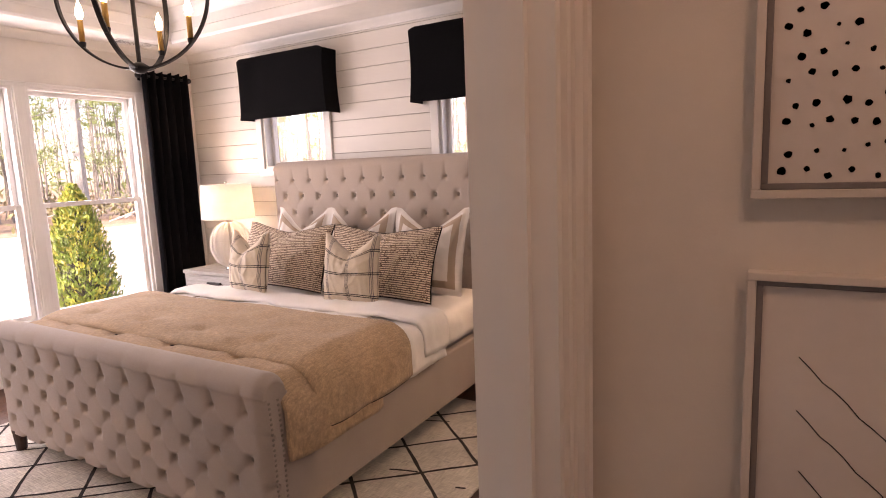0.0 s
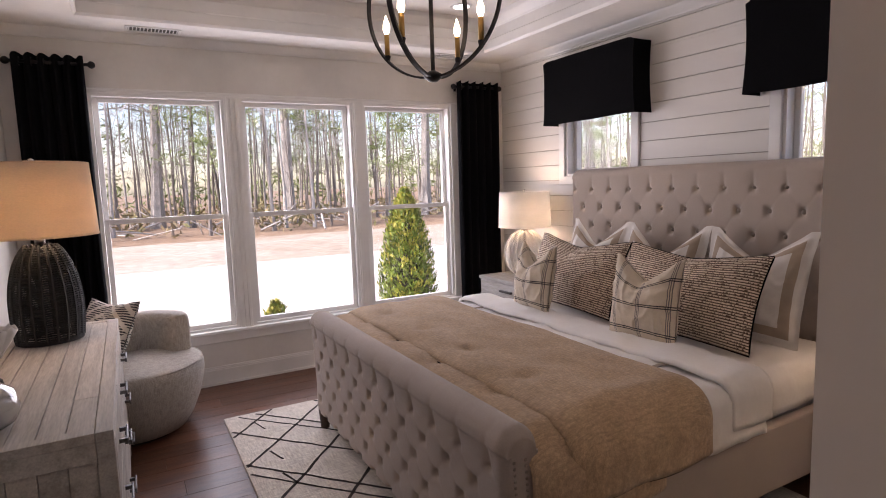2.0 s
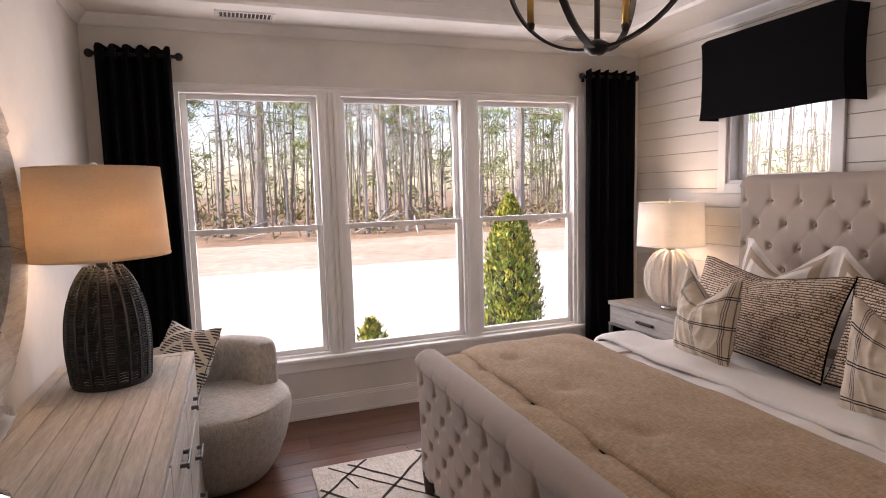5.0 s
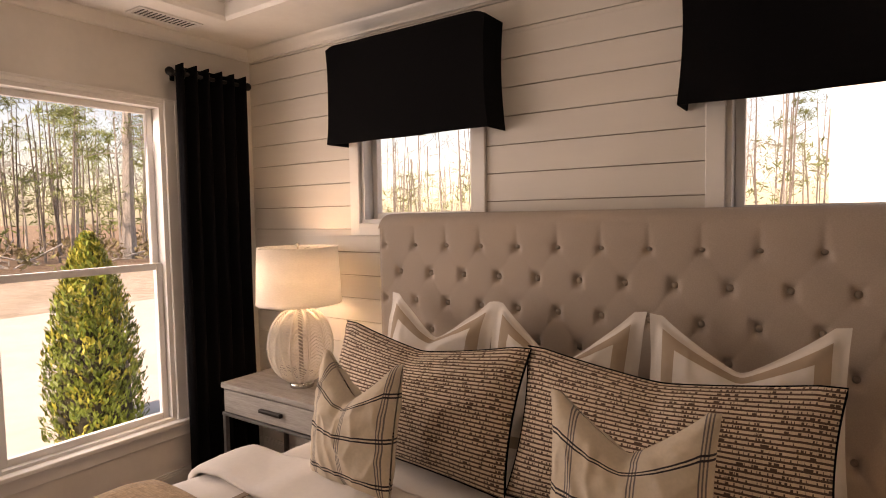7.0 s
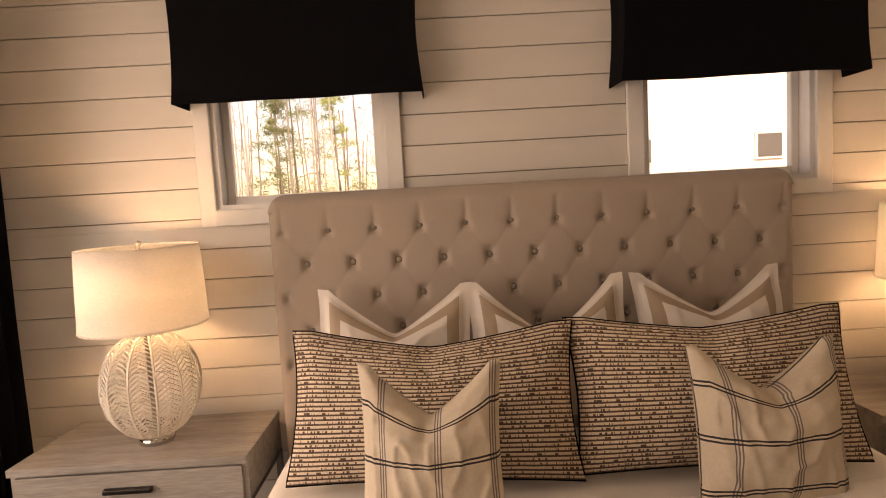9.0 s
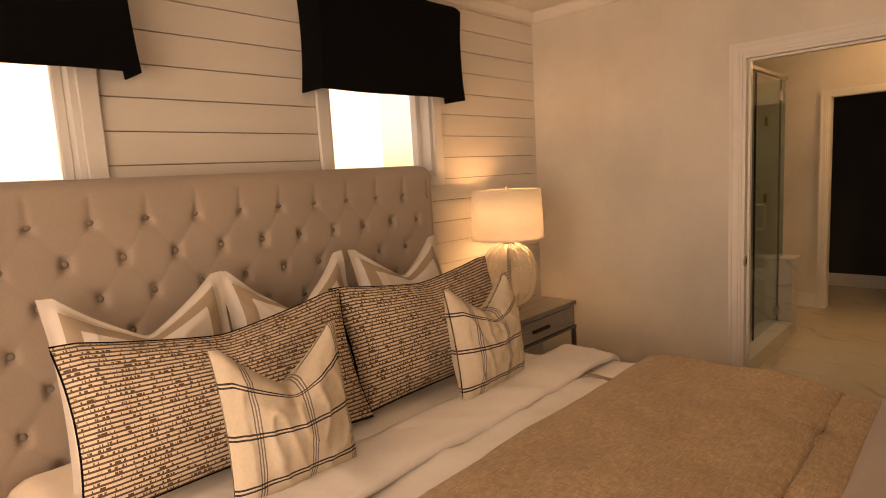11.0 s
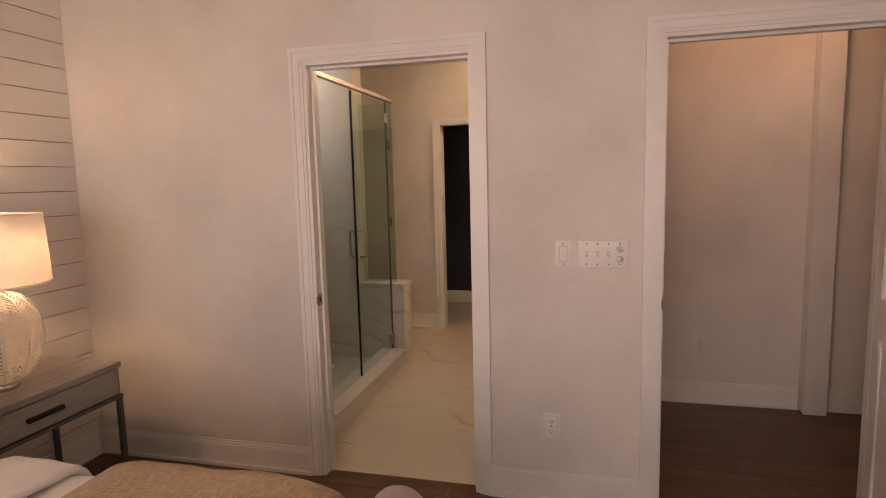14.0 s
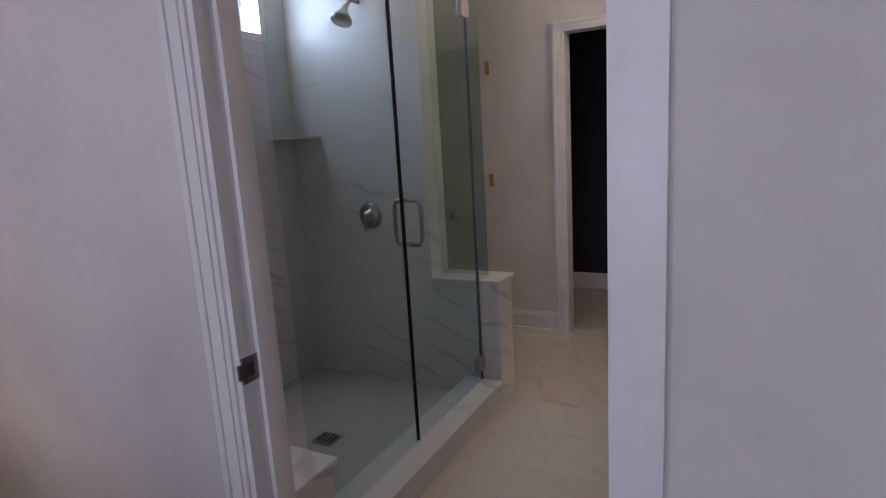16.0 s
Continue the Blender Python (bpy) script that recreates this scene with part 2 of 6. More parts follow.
def glass_mat(name, tint, rough=0.0):
    m = bpy.data.materials.new(name)
    m.use_nodes = True
    t = m.node_tree
    n, l = t.nodes, t.links
    n.remove(n["Principled BSDF"])
    tr, gl, lw, mx = n.new("ShaderNodeBsdfTransparent"), n.new("ShaderNodeBsdfGlossy"), n.new("ShaderNodeLayerWeight"), n.new("ShaderNodeMixShader")
    tr.inputs[0].default_value = (*tint, 1)
    gl.inputs["Roughness"].default_value = rough
    lw.inputs[0].default_value = 0.5
    gloss = arith(t, "MULTIPLY_ADD", arith(t, "POWER", lw.outputs["Facing"], 5.0), 0.6, 0.025)
    l.new(gloss, mx.inputs[0])
    l.new(tr.outputs[0], mx.inputs[1])
    l.new(gl.outputs[0], mx.inputs[2])
    l.new(mx.outputs[0], n["Material Output"].inputs[0])
    return m


GLASS = glass_mat("window_glass", (0.97, 0.98, 0.98))
SHOWERGLASS = glass_mat("shower_glass", (0.88, 0.94, 0.92), 0.01)
VASEGLASS = bpy.data.materials.new("vase_glass")
VASEGLASS.use_nodes = True
VASEGLASS.node_tree.nodes["Principled BSDF"].inputs["Transmission Weight"].default_value = 1
VASEGLASS.node_tree.nodes["Principled BSDF"].inputs["Roughness"].default_value = 0.02
MIRROR = mat("mirror_silver", (0.90, 0.90, 0.90), 0.01, 0.0, 5, metal=1.0)
WATER = glass_mat("vase_water", (0.94, 0.95, 0.95))


def glow(name, color, strength):
    m = bpy.data.materials.new(name)
    m.use_nodes = True
    b = m.node_tree.nodes["Principled BSDF"]
    b.inputs["Emission Color"].default_value, b.inputs["Emission Strength"].default_value = (*color, 1), strength
    return m


FLAME = glow("bulb_glow", (1.0, 0.80, 0.52), 14)
CANGLOW = glow("can_light_glow", (1.0, 0.90, 0.75), 5)


def shade_mat(name, color, through_amount):
    """Lampshade fabric that lets its bulb's light through."""
    m = mat(name, color, 0.9, 0.05, 90, stretch=(1, 1, 3))
    t = m.node_tree
    n, l, b = nodes_of(m)
    tl, mx = n.new("ShaderNodeBsdfTranslucent"), n.new("ShaderNodeMixShader")
    l.new(b.inputs["Base Color"].links[0].from_socket, tl.inputs[0])
    mx.inputs[0].default_value = through_amount
    l.new(b.outputs[0], mx.inputs[1])
    l.new(tl.outputs[0], mx.inputs[2])
    l.new(mx.outputs[0], n["Material Output"].inputs[0])
    return m


SHADEW = shade_mat("cream_shade_fabric", (0.88, 0.86, 0.83), 0.48)
SHADEB = shade_mat("oatmeal_shade_fabric", (0.72, 0.60, 0.47), 0.5)

# plaid, woven and bordered pillow cloths
PLAID = mat("plaid_pillow_cloth", (0.62, 0.53, 0.42), 0.9, 0.05, 120, 0.2, 500)
t = PLAID.node_tree
n, l, b = nodes_of(PLAID)
co, u, v = uv_axes(t)
fu, fv = arith(t, "FRACT", arith(t, "MULTIPLY_ADD", u, 2.6, 0.05)), arith(t, "FRACT", arith(t, "MULTIPLY_ADD", v, 3.1, 0.1))
gray = arith(t, "MAXIMUM", arith(t, "MAXIMUM", arith(t, "COMPARE", fu, 0.46, 0.012), arith(t, "COMPARE", fu, 0.51, 0.012)), arith(t, "COMPARE", fu, 0.56, 0.012))
blk = arith(t, "MAXIMUM", arith(t, "COMPARE", fv, 0.47, 0.02), arith(t, "COMPARE", fv, 0.55, 0.02))
base = b.inputs["Base Color"].links[0].from_socket
c1 = blend(t, gray, base, (0.17, 0.15, 0.15))
l.new(blend(t, blk, c1, (0.028, 0.022, 0.025)), b.inputs["Base Color"])

WOVEN = mat("woven_pillow_cloth", (0.70, 0.58, 0.45), 0.95, 0.08, 120, 0.2, 500)
t = WOVEN.node_tree
n, l, b = nodes_of(WOVEN)
co, u, v = uv_axes(t)
row = arith(t, "MULTIPLY", v, 35.0)
fr = arith(t, "FRACT", row)
comb = n.new("ShaderNodeCombineXYZ")
l.new(arith(t, "MULTIPLY", u, 120.0), comb.inputs[0])
l.new(arith(t, "MULTIPLY", arith(t, "FLOOR", row), 3.7), comb.inputs[1])
sp = n.new("ShaderNodeTexNoise")
sp.inputs["Scale"].default_value, sp.inputs["Detail"].default_value = 1.0, 1
l.new(comb.outputs[0], sp.inputs["Vector"])
cb2 = n.new("ShaderNodeCombineXYZ")
l.new(arith(t, "MULTIPLY", u, 24.0), cb2.inputs[0])
l.new(arith(t, "MULTIPLY", v, 7.0), cb2.inputs[1])
colm = n.new("ShaderNodeTexNoise")
colm.inputs["Scale"].default_value = 1.0
l.new(cb2.outputs[0], colm.inputs["Vector"])
level = arith(t, "ADD", sp.outputs["Fac"], arith(t, "MULTIPLY", arith(t, "SUBTRACT", colm.outputs["Fac"], 0.5), 0.4))
thin = arith(t, "LESS_THAN", fr, arith(t, "MULTIPLY_ADD", arith(t, "GREATER_THAN", level, 0.57), 0.42, 0.42))
base = b.inputs["Base Color"].links[0].from_socket
l.new(blend(t, thin, base, (0.11, 0.065, 0.046)), b.inputs["Base Color"])
bp = n.new("ShaderNodeBump")
bp.inputs["Strength"].default_value, bp.inputs["Distance"].default_value = 0.5, 0.004
l.new(arith(t, "PINGPONG", fr, 0.5), bp.inputs["Height"])
l.new(bp.outputs[0], b.inputs["Normal"])

BORDER = mat("bordered_sham_cloth", (0.76, 0.71, 0.66), 0.88, 0.02, 60, 0.15, 60)
t = BORDER.node_tree
n, l, b = nodes_of(BORDER)
co, u, v = uv_axes(t)
edge = arith(t, "MAXIMUM", arith(t, "ABSOLUTE", arith(t, "SUBTRACT", u, 0.5)), arith(t, "ABSOLUTE", arith(t, "SUBTRACT", v, 0.5)))
band = arith(t, "COMPARE", edge, 0.385, 0.04)
base = b.inputs["Base Color"].links[0].from_socket
l.new(blend(t, band, base, (0.40, 0.31, 0.235)), b.inputs["Base Color"])

GEO = mat("black_and_white_geometric_cloth", (0.55, 0.52, 0.48), 0.95, 0.06, 120, 0.3, 400)
t = GEO.node_tree
n, l, b = nodes_of(GEO)
co, u, v = uv_axes(t)
dm = arith(t, "ADD", arith(t, "ABSOLUTE", arith(t, "SUBTRACT", u, 0.5)), arith(t, "ABSOLUTE", arith(t, "SUBTRACT", v, 0.5)))
st = arith(t, "LESS_THAN", arith(t, "FRACT", arith(t, "MULTIPLY", v, 26.0)), 0.55)
msk = arith(t, "MULTIPLY", st, arith(t, "GREATER_THAN", arith(t, "FRACT", arith(t, "MULTIPLY", dm, 4.0)), 0.3))
base = b.inputs["Base Color"].links[0].from_socket
l.new(blend(t, msk, base, (0.03, 0.03, 0.035)), b.inputs["Base Color"])

# ---- mesh helpers ----


def thing(name, label, category, loc=(0, 0, 0), rz=0, group="", kind=""):
    ob = new(name)
    ob.empty_display_size = 0.1
    ob.matrix_basis = pose(*loc, 0, 0, rz)
    return tagged(ob, label, category, group, kind)


def part(name, bm, material, parent=None, label="", smooth=False):
    me = bpy.data.meshes.new(name)
    bm.normal_update()
    bm.to_mesh(me)
    bm.free()
    if smooth:
        me.polygons.foreach_set("use_smooth", [p.loop_total < 5 for p in me.polygons])
    me.materials.append(material)
    ob = new(name, me)
    ob.parent = parent
    if label:
        tagged(ob, label)
    return ob


def shared(name, source, parent, m):
    """Another piece on the same mesh."""
    ob = new(name, source.data)
    ob.parent = parent
    ob.matrix_basis = m
    return ob


def box(bm, x0, x1, y0, y1, z0, z1, bevel=0.0, seg=2):
    m = Matrix.Translation(((x0 + x1) / 2, (y0 + y1) / 2, (z0 + z1) / 2)) @ Matrix.Diagonal((x1 - x0, y1 - y0, z1 - z0, 1))
    vs = bmesh.ops.create_cube(bm, size=1, matrix=m)["verts"]
    if bevel:
        es = list({e for q in vs for e in q.link_edges})
        bmesh.ops.bevel(bm, geom=es, offset=bevel, segments=seg, affect="EDGES", profile=0.5)
    return bm


def boxed(*a, **k):
    return box(bmesh.new(), *a, **k)


def lathe(bm, profile, seg=32, centre=(0, 0), close=False):
    """Turns (radius, z) pairs about an upright axis."""
    rings = []
    for r, z in profile:
        rings.append([bm.verts.new((centre[0] + r * math.cos(2 * math.pi * i / seg), centre[1] + r * math.sin(2 * math.pi * i / seg), z)) for i in range(seg)])
    for a, c in zip(rings, rings[1:]):
        for i in range(seg):
            j = (i + 1) % seg
            bm.faces.new((a[i], a[j], c[j], c[i]))
    if close:
        bm.faces.new(rings[-1])
        bm.faces.new(rings[0][::-1])
    return bm


def tube(bm, pts, r, sides=6, closed=False, flat=1.0):
    """A round rod along points."""
    pts = [Vector(p) for p in pts]
    rings = []
    k = len(pts)
    for i, p in enumerate(pts):
        d = (pts[(i + 1) % k] - pts[i - 1]) if closed else (pts[min(i + 1, k - 1)] - pts[max(i - 1, 0)])
        d.normalize()
        up = Vector((0, 0, 1)) if abs(d.z) < 0.95 else Vector((1, 0, 0))
        a = d.cross(up).normalized()
        c = a.cross(d)
        rings.append([bm.verts.new(p + a * (r * math.cos(2 * math.pi * j / sides)) + c * (r * flat * math.sin(2 * math.pi * j / sides))) for j in range(sides)])
    for i in range(k if closed else k - 1):
        a, c = rings[i], rings[(i + 1) % k]
        for j in range(sides):
            q = (j + 1) % sides
            bm.faces.new((a[j], a[q], c[q], c[j]))
    if not closed:
        bm.faces.new(rings[0][::-1])
        bm.faces.new(rings[-1])
    return bm


def sheet(nu, nv, fn, closed_u=False):
    """A grid surface fn(u, v), with UVs."""
    bm = bmesh.new()
    uvl = bm.loops.layers.uv.new("uv")
    g = [[bm.verts.new(fn(i / nu, j / nv)) for i in range(nu if closed_u else nu + 1)] for j in range(nv + 1)]
    for j in range(nv):
        for i in range(nu):
            i2 = (i + 1) % nu if closed_u else i + 1
            f = bm.faces.new((g[j][i], g[j][i2], g[j + 1][i2], g[j + 1][i]))
            for lp, (a, c) in zip(f.loops, ((i, j), (i + 1, j), (i + 1, j + 1), (i, j + 1))):
                lp[uvl].uv = (a / nu, c / nv)
    return bm


def solid(ob, thick, offset=0.0):
    md = ob.modifiers.new("thickness", "SOLIDIFY")
    md.thickness, md.offset = thick, offset
    return ob


def wall(name, axis, face, thick, a0, a1, z0, z1, material, holes=(), label=""):
    """A wall in the plane axis = face, running a0..a1, with openings (a0, a1, z0, z1)."""
    bm = bmesh.new()
    cuts = sorted({a0, a1, *[h[0] for h in holes], *[h[1] for h in holes]})

    def put(p, q, lo, hi):
        f0, f1 = min(face, face + thick), max(face, face + thick)
        if axis == "x":
            box(bm, f0, f1, p, q, lo, hi)
        else:
            box(bm, p, q, f0, f1, lo, hi)

    for p, q in zip(cuts, cuts[1:]):
        spans, z = [], z0
        for h in sorted([h for h in holes if h[0] <= p and h[1] >= q], key=lambda h: h[2]):
            if h[2] > z:
                put(p, q, z, h[2])
            z = h[3]
        if z < z1:
            put(p, q, z, z1)
    ob = part(name, bm, material)
    return tagged(ob, label, "wall", kind="structure")


# ---- the room's shell ----
XE, YS, HC, HT = 4.525, -3.89, 2.59, 2.84
TW = 0.11
WIN = [(-3.41, -2.535), (-2.425, -1.52), (-1.43, -0.58)]
WZ0, WZ1 = 0.43, 2.19
wall_west = wall("wall_west", "x", 0, -0.16, YS - 0.2, 0.16, -0.5, 3.0, WALL, [(a, c, WZ0, WZ1) for a, c in WIN], "white painted wall with three tall windows")
HWIN = [(0.915, 1.635), (2.72, 3.455)]
HZ0, HZ1, HCW = 1.52, 2.30, 0.068
SHW = (5.70, 6.20, 1.97, 2.45)
wall_north = wall("wall_north", "y", 0.014, 0.16, 0, 10.0, -0.5, 3.0, GAP, [(a, c, HZ0, HZ1) for a, c in HWIN] + [SHW], "white shiplap wall behind the bed")
BD = (-2.197, -1.380)
HD = (-3.84, -2.99)
wall_east = wall("wall_east", "x", XE, TW, YS, 0.014, 0, 3.0, WALL, [(*BD, -0.1, 2.068), (*HD, -0.1, 2.068)], "cream painted wall with two doorways")
wall_south = wall("wall_south", "y", YS, -0.12, -0.16, XE + TW, 0, 3.0, WALL, (), "white painted wall behind the dresser")

# soffit, tray and crown
TR = (0.42, 4.08, -3.42, -0.46)
bm = bmesh.new()
box(bm, 0, TR[0], YS, 0.014, HC, HC + 0.30)
box(bm, TR[1], XE, YS, 0.014, HC, HC + 0.30)
box(bm, TR[0], TR[1], YS, TR[2], HC, HC + 0.30)
box(bm, TR[0], TR[1], TR[3], 0.014, HC, HC + 0.30)
box(bm, TR[0] - 0.02, TR[1] + 0.02, TR[2] - 0.02, TR[3] + 0.02, HT, HT + 0.08)
tagged(part("ceiling", bm, CEIL), "white tray ceiling with a stepped recess", "ceiling", kind="structure")


def ring_trim(name, x0, x1, y0, y1, prof, material, label, inward=1):
    """A moulding with a (out, z) profile around a rectangle."""
    bm = bmesh.new()
    rings = []
    for o, z in prof:
        o *= inward
        rings.append([bm.verts.new(p) for p in ((x0 + o, y0 + o, z), (x1 - o, y0 + o, z), (x1 - o, y1 - o, z), (x0 + o, y1 - o, z))])
    for a, c in zip(rings, rings[1:]):
        for i in range(4):
            j = (i + 1) % 4
            bm.faces.new((a[i], a[j], c[j], c[i]))
    return tagged(part(name, bm, material), label, "trim", kind="structure")


CROWN = [(0.002, HC - 0.062), (0.012, HC - 0.060), (0.016, HC - 0.05), (0.03, HC - 0.035), (0.05, HC - 0.018), (0.056, HC - 0.012), (0.062, HC - 0.002)]
ring_trim("trim_crown", 0, XE, YS, 0.0, CROWN, TRIM, "white crown moulding under the ceiling")
ring_trim("trim_tray", TR[0], TR[1], TR[2], TR[3], [(-0.004, HC - 0.006), (0.012, HC + 0.01), (0.014, HC + 0.075), (0.004, HC + 0.085), (0.004, HT - 0.09), (0.02, HT - 0.08), (0.06, HT - 0.03), (0.075, HT - 0.002)], TRIM, "white moulding inside the tray ceiling")


def baseboard(axis, face, sgn, a0, a1):
    bm = bmesh.new()
    for lo, hi, th in ((0, 0.018, 0.026), (0.018, 0.118, 0.015), (0.118, 0.130, 0.011), (0.130, 0.142, 0.007)):
        p, q = sorted((face, face + sgn * th))
        if axis == "x":
            box(bm, p, q, a0, a1, lo, hi)
        else:
            box(bm, a0, a1, p, q, lo, hi)
    ob = part("baseboard", bm, TRIM)
    return tagged(ob, "white stepped baseboard along the wall", "baseboard", kind="structure")


CW = 0.064
baseboard("x", 0, 1, YS, 0)
baseboard("y", 0, -1, 0.03, XE - 0.03)
baseboard("x", XE, -1, BD[1] + CW, 0)
baseboard("x", XE, -1, HD[1] + CW, BD[0] - CW)
baseboard("y", YS, 1, 0.03, 3.6)


def casing(name, face, sgn, y0, y1, top):
    """Door casing round an opening in a wall of constant x: each member is stepped."""
    d = thing(name, "white moulded door casing", "door casing", (face, (y0 + y1) / 2, 0), kind="structure")
    w = (y1 - y0) / 2

    def member(a0, a1, z0, z1, side):
        bm = bmesh.new()
        for i, (f0, f1, th) in enumerate(((0, 0.22, 0.012), (0.22, 0.72, 0.017), (0.72, 1, 0.023))):
            p, q = sorted((0, sgn * th))
            if side == "top":
                box(bm, p, q, a0 - CW * f1 * 1, a1 + CW * f1 * 1, z0 + CW * f0, z0 + CW * f1)
            elif side == "lo":
                box(bm, p, q, a0 - CW * f1, a0 - CW * f0, 0, top + CW * f0)
            else:
                box(bm, p, q, a1 + CW * f0, a1 + CW * f1, 0, top + CW * f0)
        return bm

    part("jamb_casing", member(-w, w, 0, top, "lo"), TRIM, d)
    part("jamb_casing", member(-w, w, 0, top, "hi"), TRIM, d)
    part("head_casing", member(-w, w, top, top, "top"), TRIM, d)
    return d


def lining(name, y0, y1, top):
    """Jambs and stops through the wall."""
    d = thing(name, "white painted door jamb", "door frame", (XE, (y0 + y1) / 2, 0), kind="structure")
    w = (y1 - y0) / 2
    for s in (-1, 1):
        bm = bmesh.new()
        p, q = sorted((s * w, s * (w - 0.016)))
        box(bm, -0.004, TW + 0.004, p, q, 0, top)
        p, q = sorted((s * (w - 0.016), s * (w - 0.028)))
        box(bm, 0.045, 0.08, p, q, 0, top - 0.016)
        part("jamb", bm, TRIM, d)
    bm = boxed(-0.004, TW + 0.004, -w + 0.016, w - 0.016, top - 0.016, top)
    box(bm, 0.045, 0.08, -w + 0.028, w - 0.028, top - 0.028, top - 0.016)
    part("head_jamb", bm, TRIM, d)
    return d


for nm, (y0, y1) in (("door_1", BD), ("door_2", HD)):
    casing(nm + "_casing", XE, -1, y0, y1, 2.068)
    casing(nm + "_hall_casing", XE + TW, 1, y0, y1, 2.068)
    lining(nm + "_frame", y0, y1, 2.068)

# strike plates on the jambs
for nm, y, z, s in (("strike_plate", BD[1] - 0.017, 0.92, -1), ("strike_plate", HD[1] - 0.017, 0.95, -1)):
    st = thing("strike_plate", "dark nickel strike plate on the door jamb", "strike plate", (XE + 0.02, y, z))
    part("plate", boxed(-0.022, 0.024, -0.003, 0.001, -0.03, 0.03, 0.001), NICKEL, st)
    part("lip", boxed(-0.032, -0.02, -0.004, 0.003, -0.018, 0.018, 0.001), NICKEL, st)
    part("slot", boxed(-0.010, 0.010, -0.005, -0.003, -0.014, 0.014), SLOT, st)

# ---- windows ----


def double_hung(name, y0, y1):
    w = thing(name, "white double-hung window with clear panes", "window", (0, (y0 + y1) / 2, WZ0), kind="structure")
    h, d = (y1 - y0) / 2, WZ1 - WZ0
    rail = 1.30 - WZ0
    bm = bmesh.new()
    for s in (-1, 1):
        p, q = sorted((s * h, s * (h - 0.022)))
        box(bm, -0.13, 0.0, p, q, 0, d)
    box(bm, -0.13, 0.0, -h + 0.022, h - 0.022, d - 0.022, d)
    box(bm, -0.13, 0.0, -h + 0.022, h - 0.022, 0, 0.014)
    part("window_frame", bm, TRIM, w)
    for nm, x, lo, hi, top, bot in (("upper_sash", -0.085, rail - 0.015, d - 0.022, 0.032, 0.03), ("lower_sash", -0.050, 0.014, rail + 0.018, 0.036, 0.034)):
        bm = bmesh.new()
        a = h - 0.024
        for s in (-1, 1):
            p, q = sorted((s * a, s * (a - 0.034)))
            box(bm, x - 0.016, x + 0.016, p, q, lo, hi, 0.003, 1)
        box(bm, x - 0.015, x + 0.015, -a + 0.034, a - 0.034, hi - top, hi)
        box(bm, x - 0.015, x + 0.015, -a + 0.034, a - 0.034, lo, lo + bot)
        sash = part(nm, bm, TRIM, w)
        pane = part("pane", boxed(x - 0.003, x + 0.003, -a + 0.034, a - 0.034, lo + bot, hi - top), GLASS, sash)
        pane.visible_shadow = False
    return w


for i, (a, c) in enumerate(WIN):
    double_hung("window_%d" % (i + 1), a, c)
# mullion, head, side casings and stool of the triple window
wc = thing("trim_windows", "white casing and stool round the triple window", "window trim", (0, -1.98, WZ0), kind="structure")
off = 1.98
for a, c in ((WIN[0][0] - 0.075, WIN[0][0]), (WIN[2][1], WIN[2][1] + 0.075)):
    bm = boxed(0, 0.018, a + off, c + off, 0, WZ1 - WZ0 + 0.02, 0.003, 1)
    box(bm, 0.018, 0.026, (a if a < -2 else c - 0.02) + off, (a + 0.02 if a < -2 else c) + off, 0, WZ1 - WZ0 + 0.02, 0.002, 1)
    part("side_casing", bm, TRIM, wc)
for a, c in ((WIN[0][1], WIN[1][0]), (WIN[1][1], WIN[2][0])):
    bm = boxed(0, 0.014, a + off, c + off, 0, WZ1 - WZ0)
    for e in (a + 0.012, (a + c) / 2 - 0.012, c - 0.036):
        box(bm, 0.014, 0.022, e + off, e + 0.024 + off, 0, WZ1 - WZ0, 0.002, 1)
    part("mullion_casing", bm, TRIM, wc)
part("head_casing", boxed(0, 0.02, WIN[0][0] - 0.075 + off, WIN[2][1] + 0.075 + off, WZ1 - WZ0 + 0.02, WZ1 - WZ0 + 0.032, 0.003, 1), TRIM, wc)
part("head_board", boxed(0, 0.013, WIN[0][0] - 0.0 + off, WIN[2][1] + off, WZ1 - WZ0, WZ1 - WZ0 + 0.02), TRIM, wc)
part("stool", boxed(-0.03, 0.05, WIN[0][0] - 0.09 + off, WIN[2][1] + 0.09 + off, -0.028, -0.002, 0.006), TRIM, wc)
part("apron", boxed(0, 0.014, WIN[0][0] - 0.07 + off, WIN[2][1] + 0.07 + off, -0.10, -0.028, 0.003, 1), TRIM, wc)


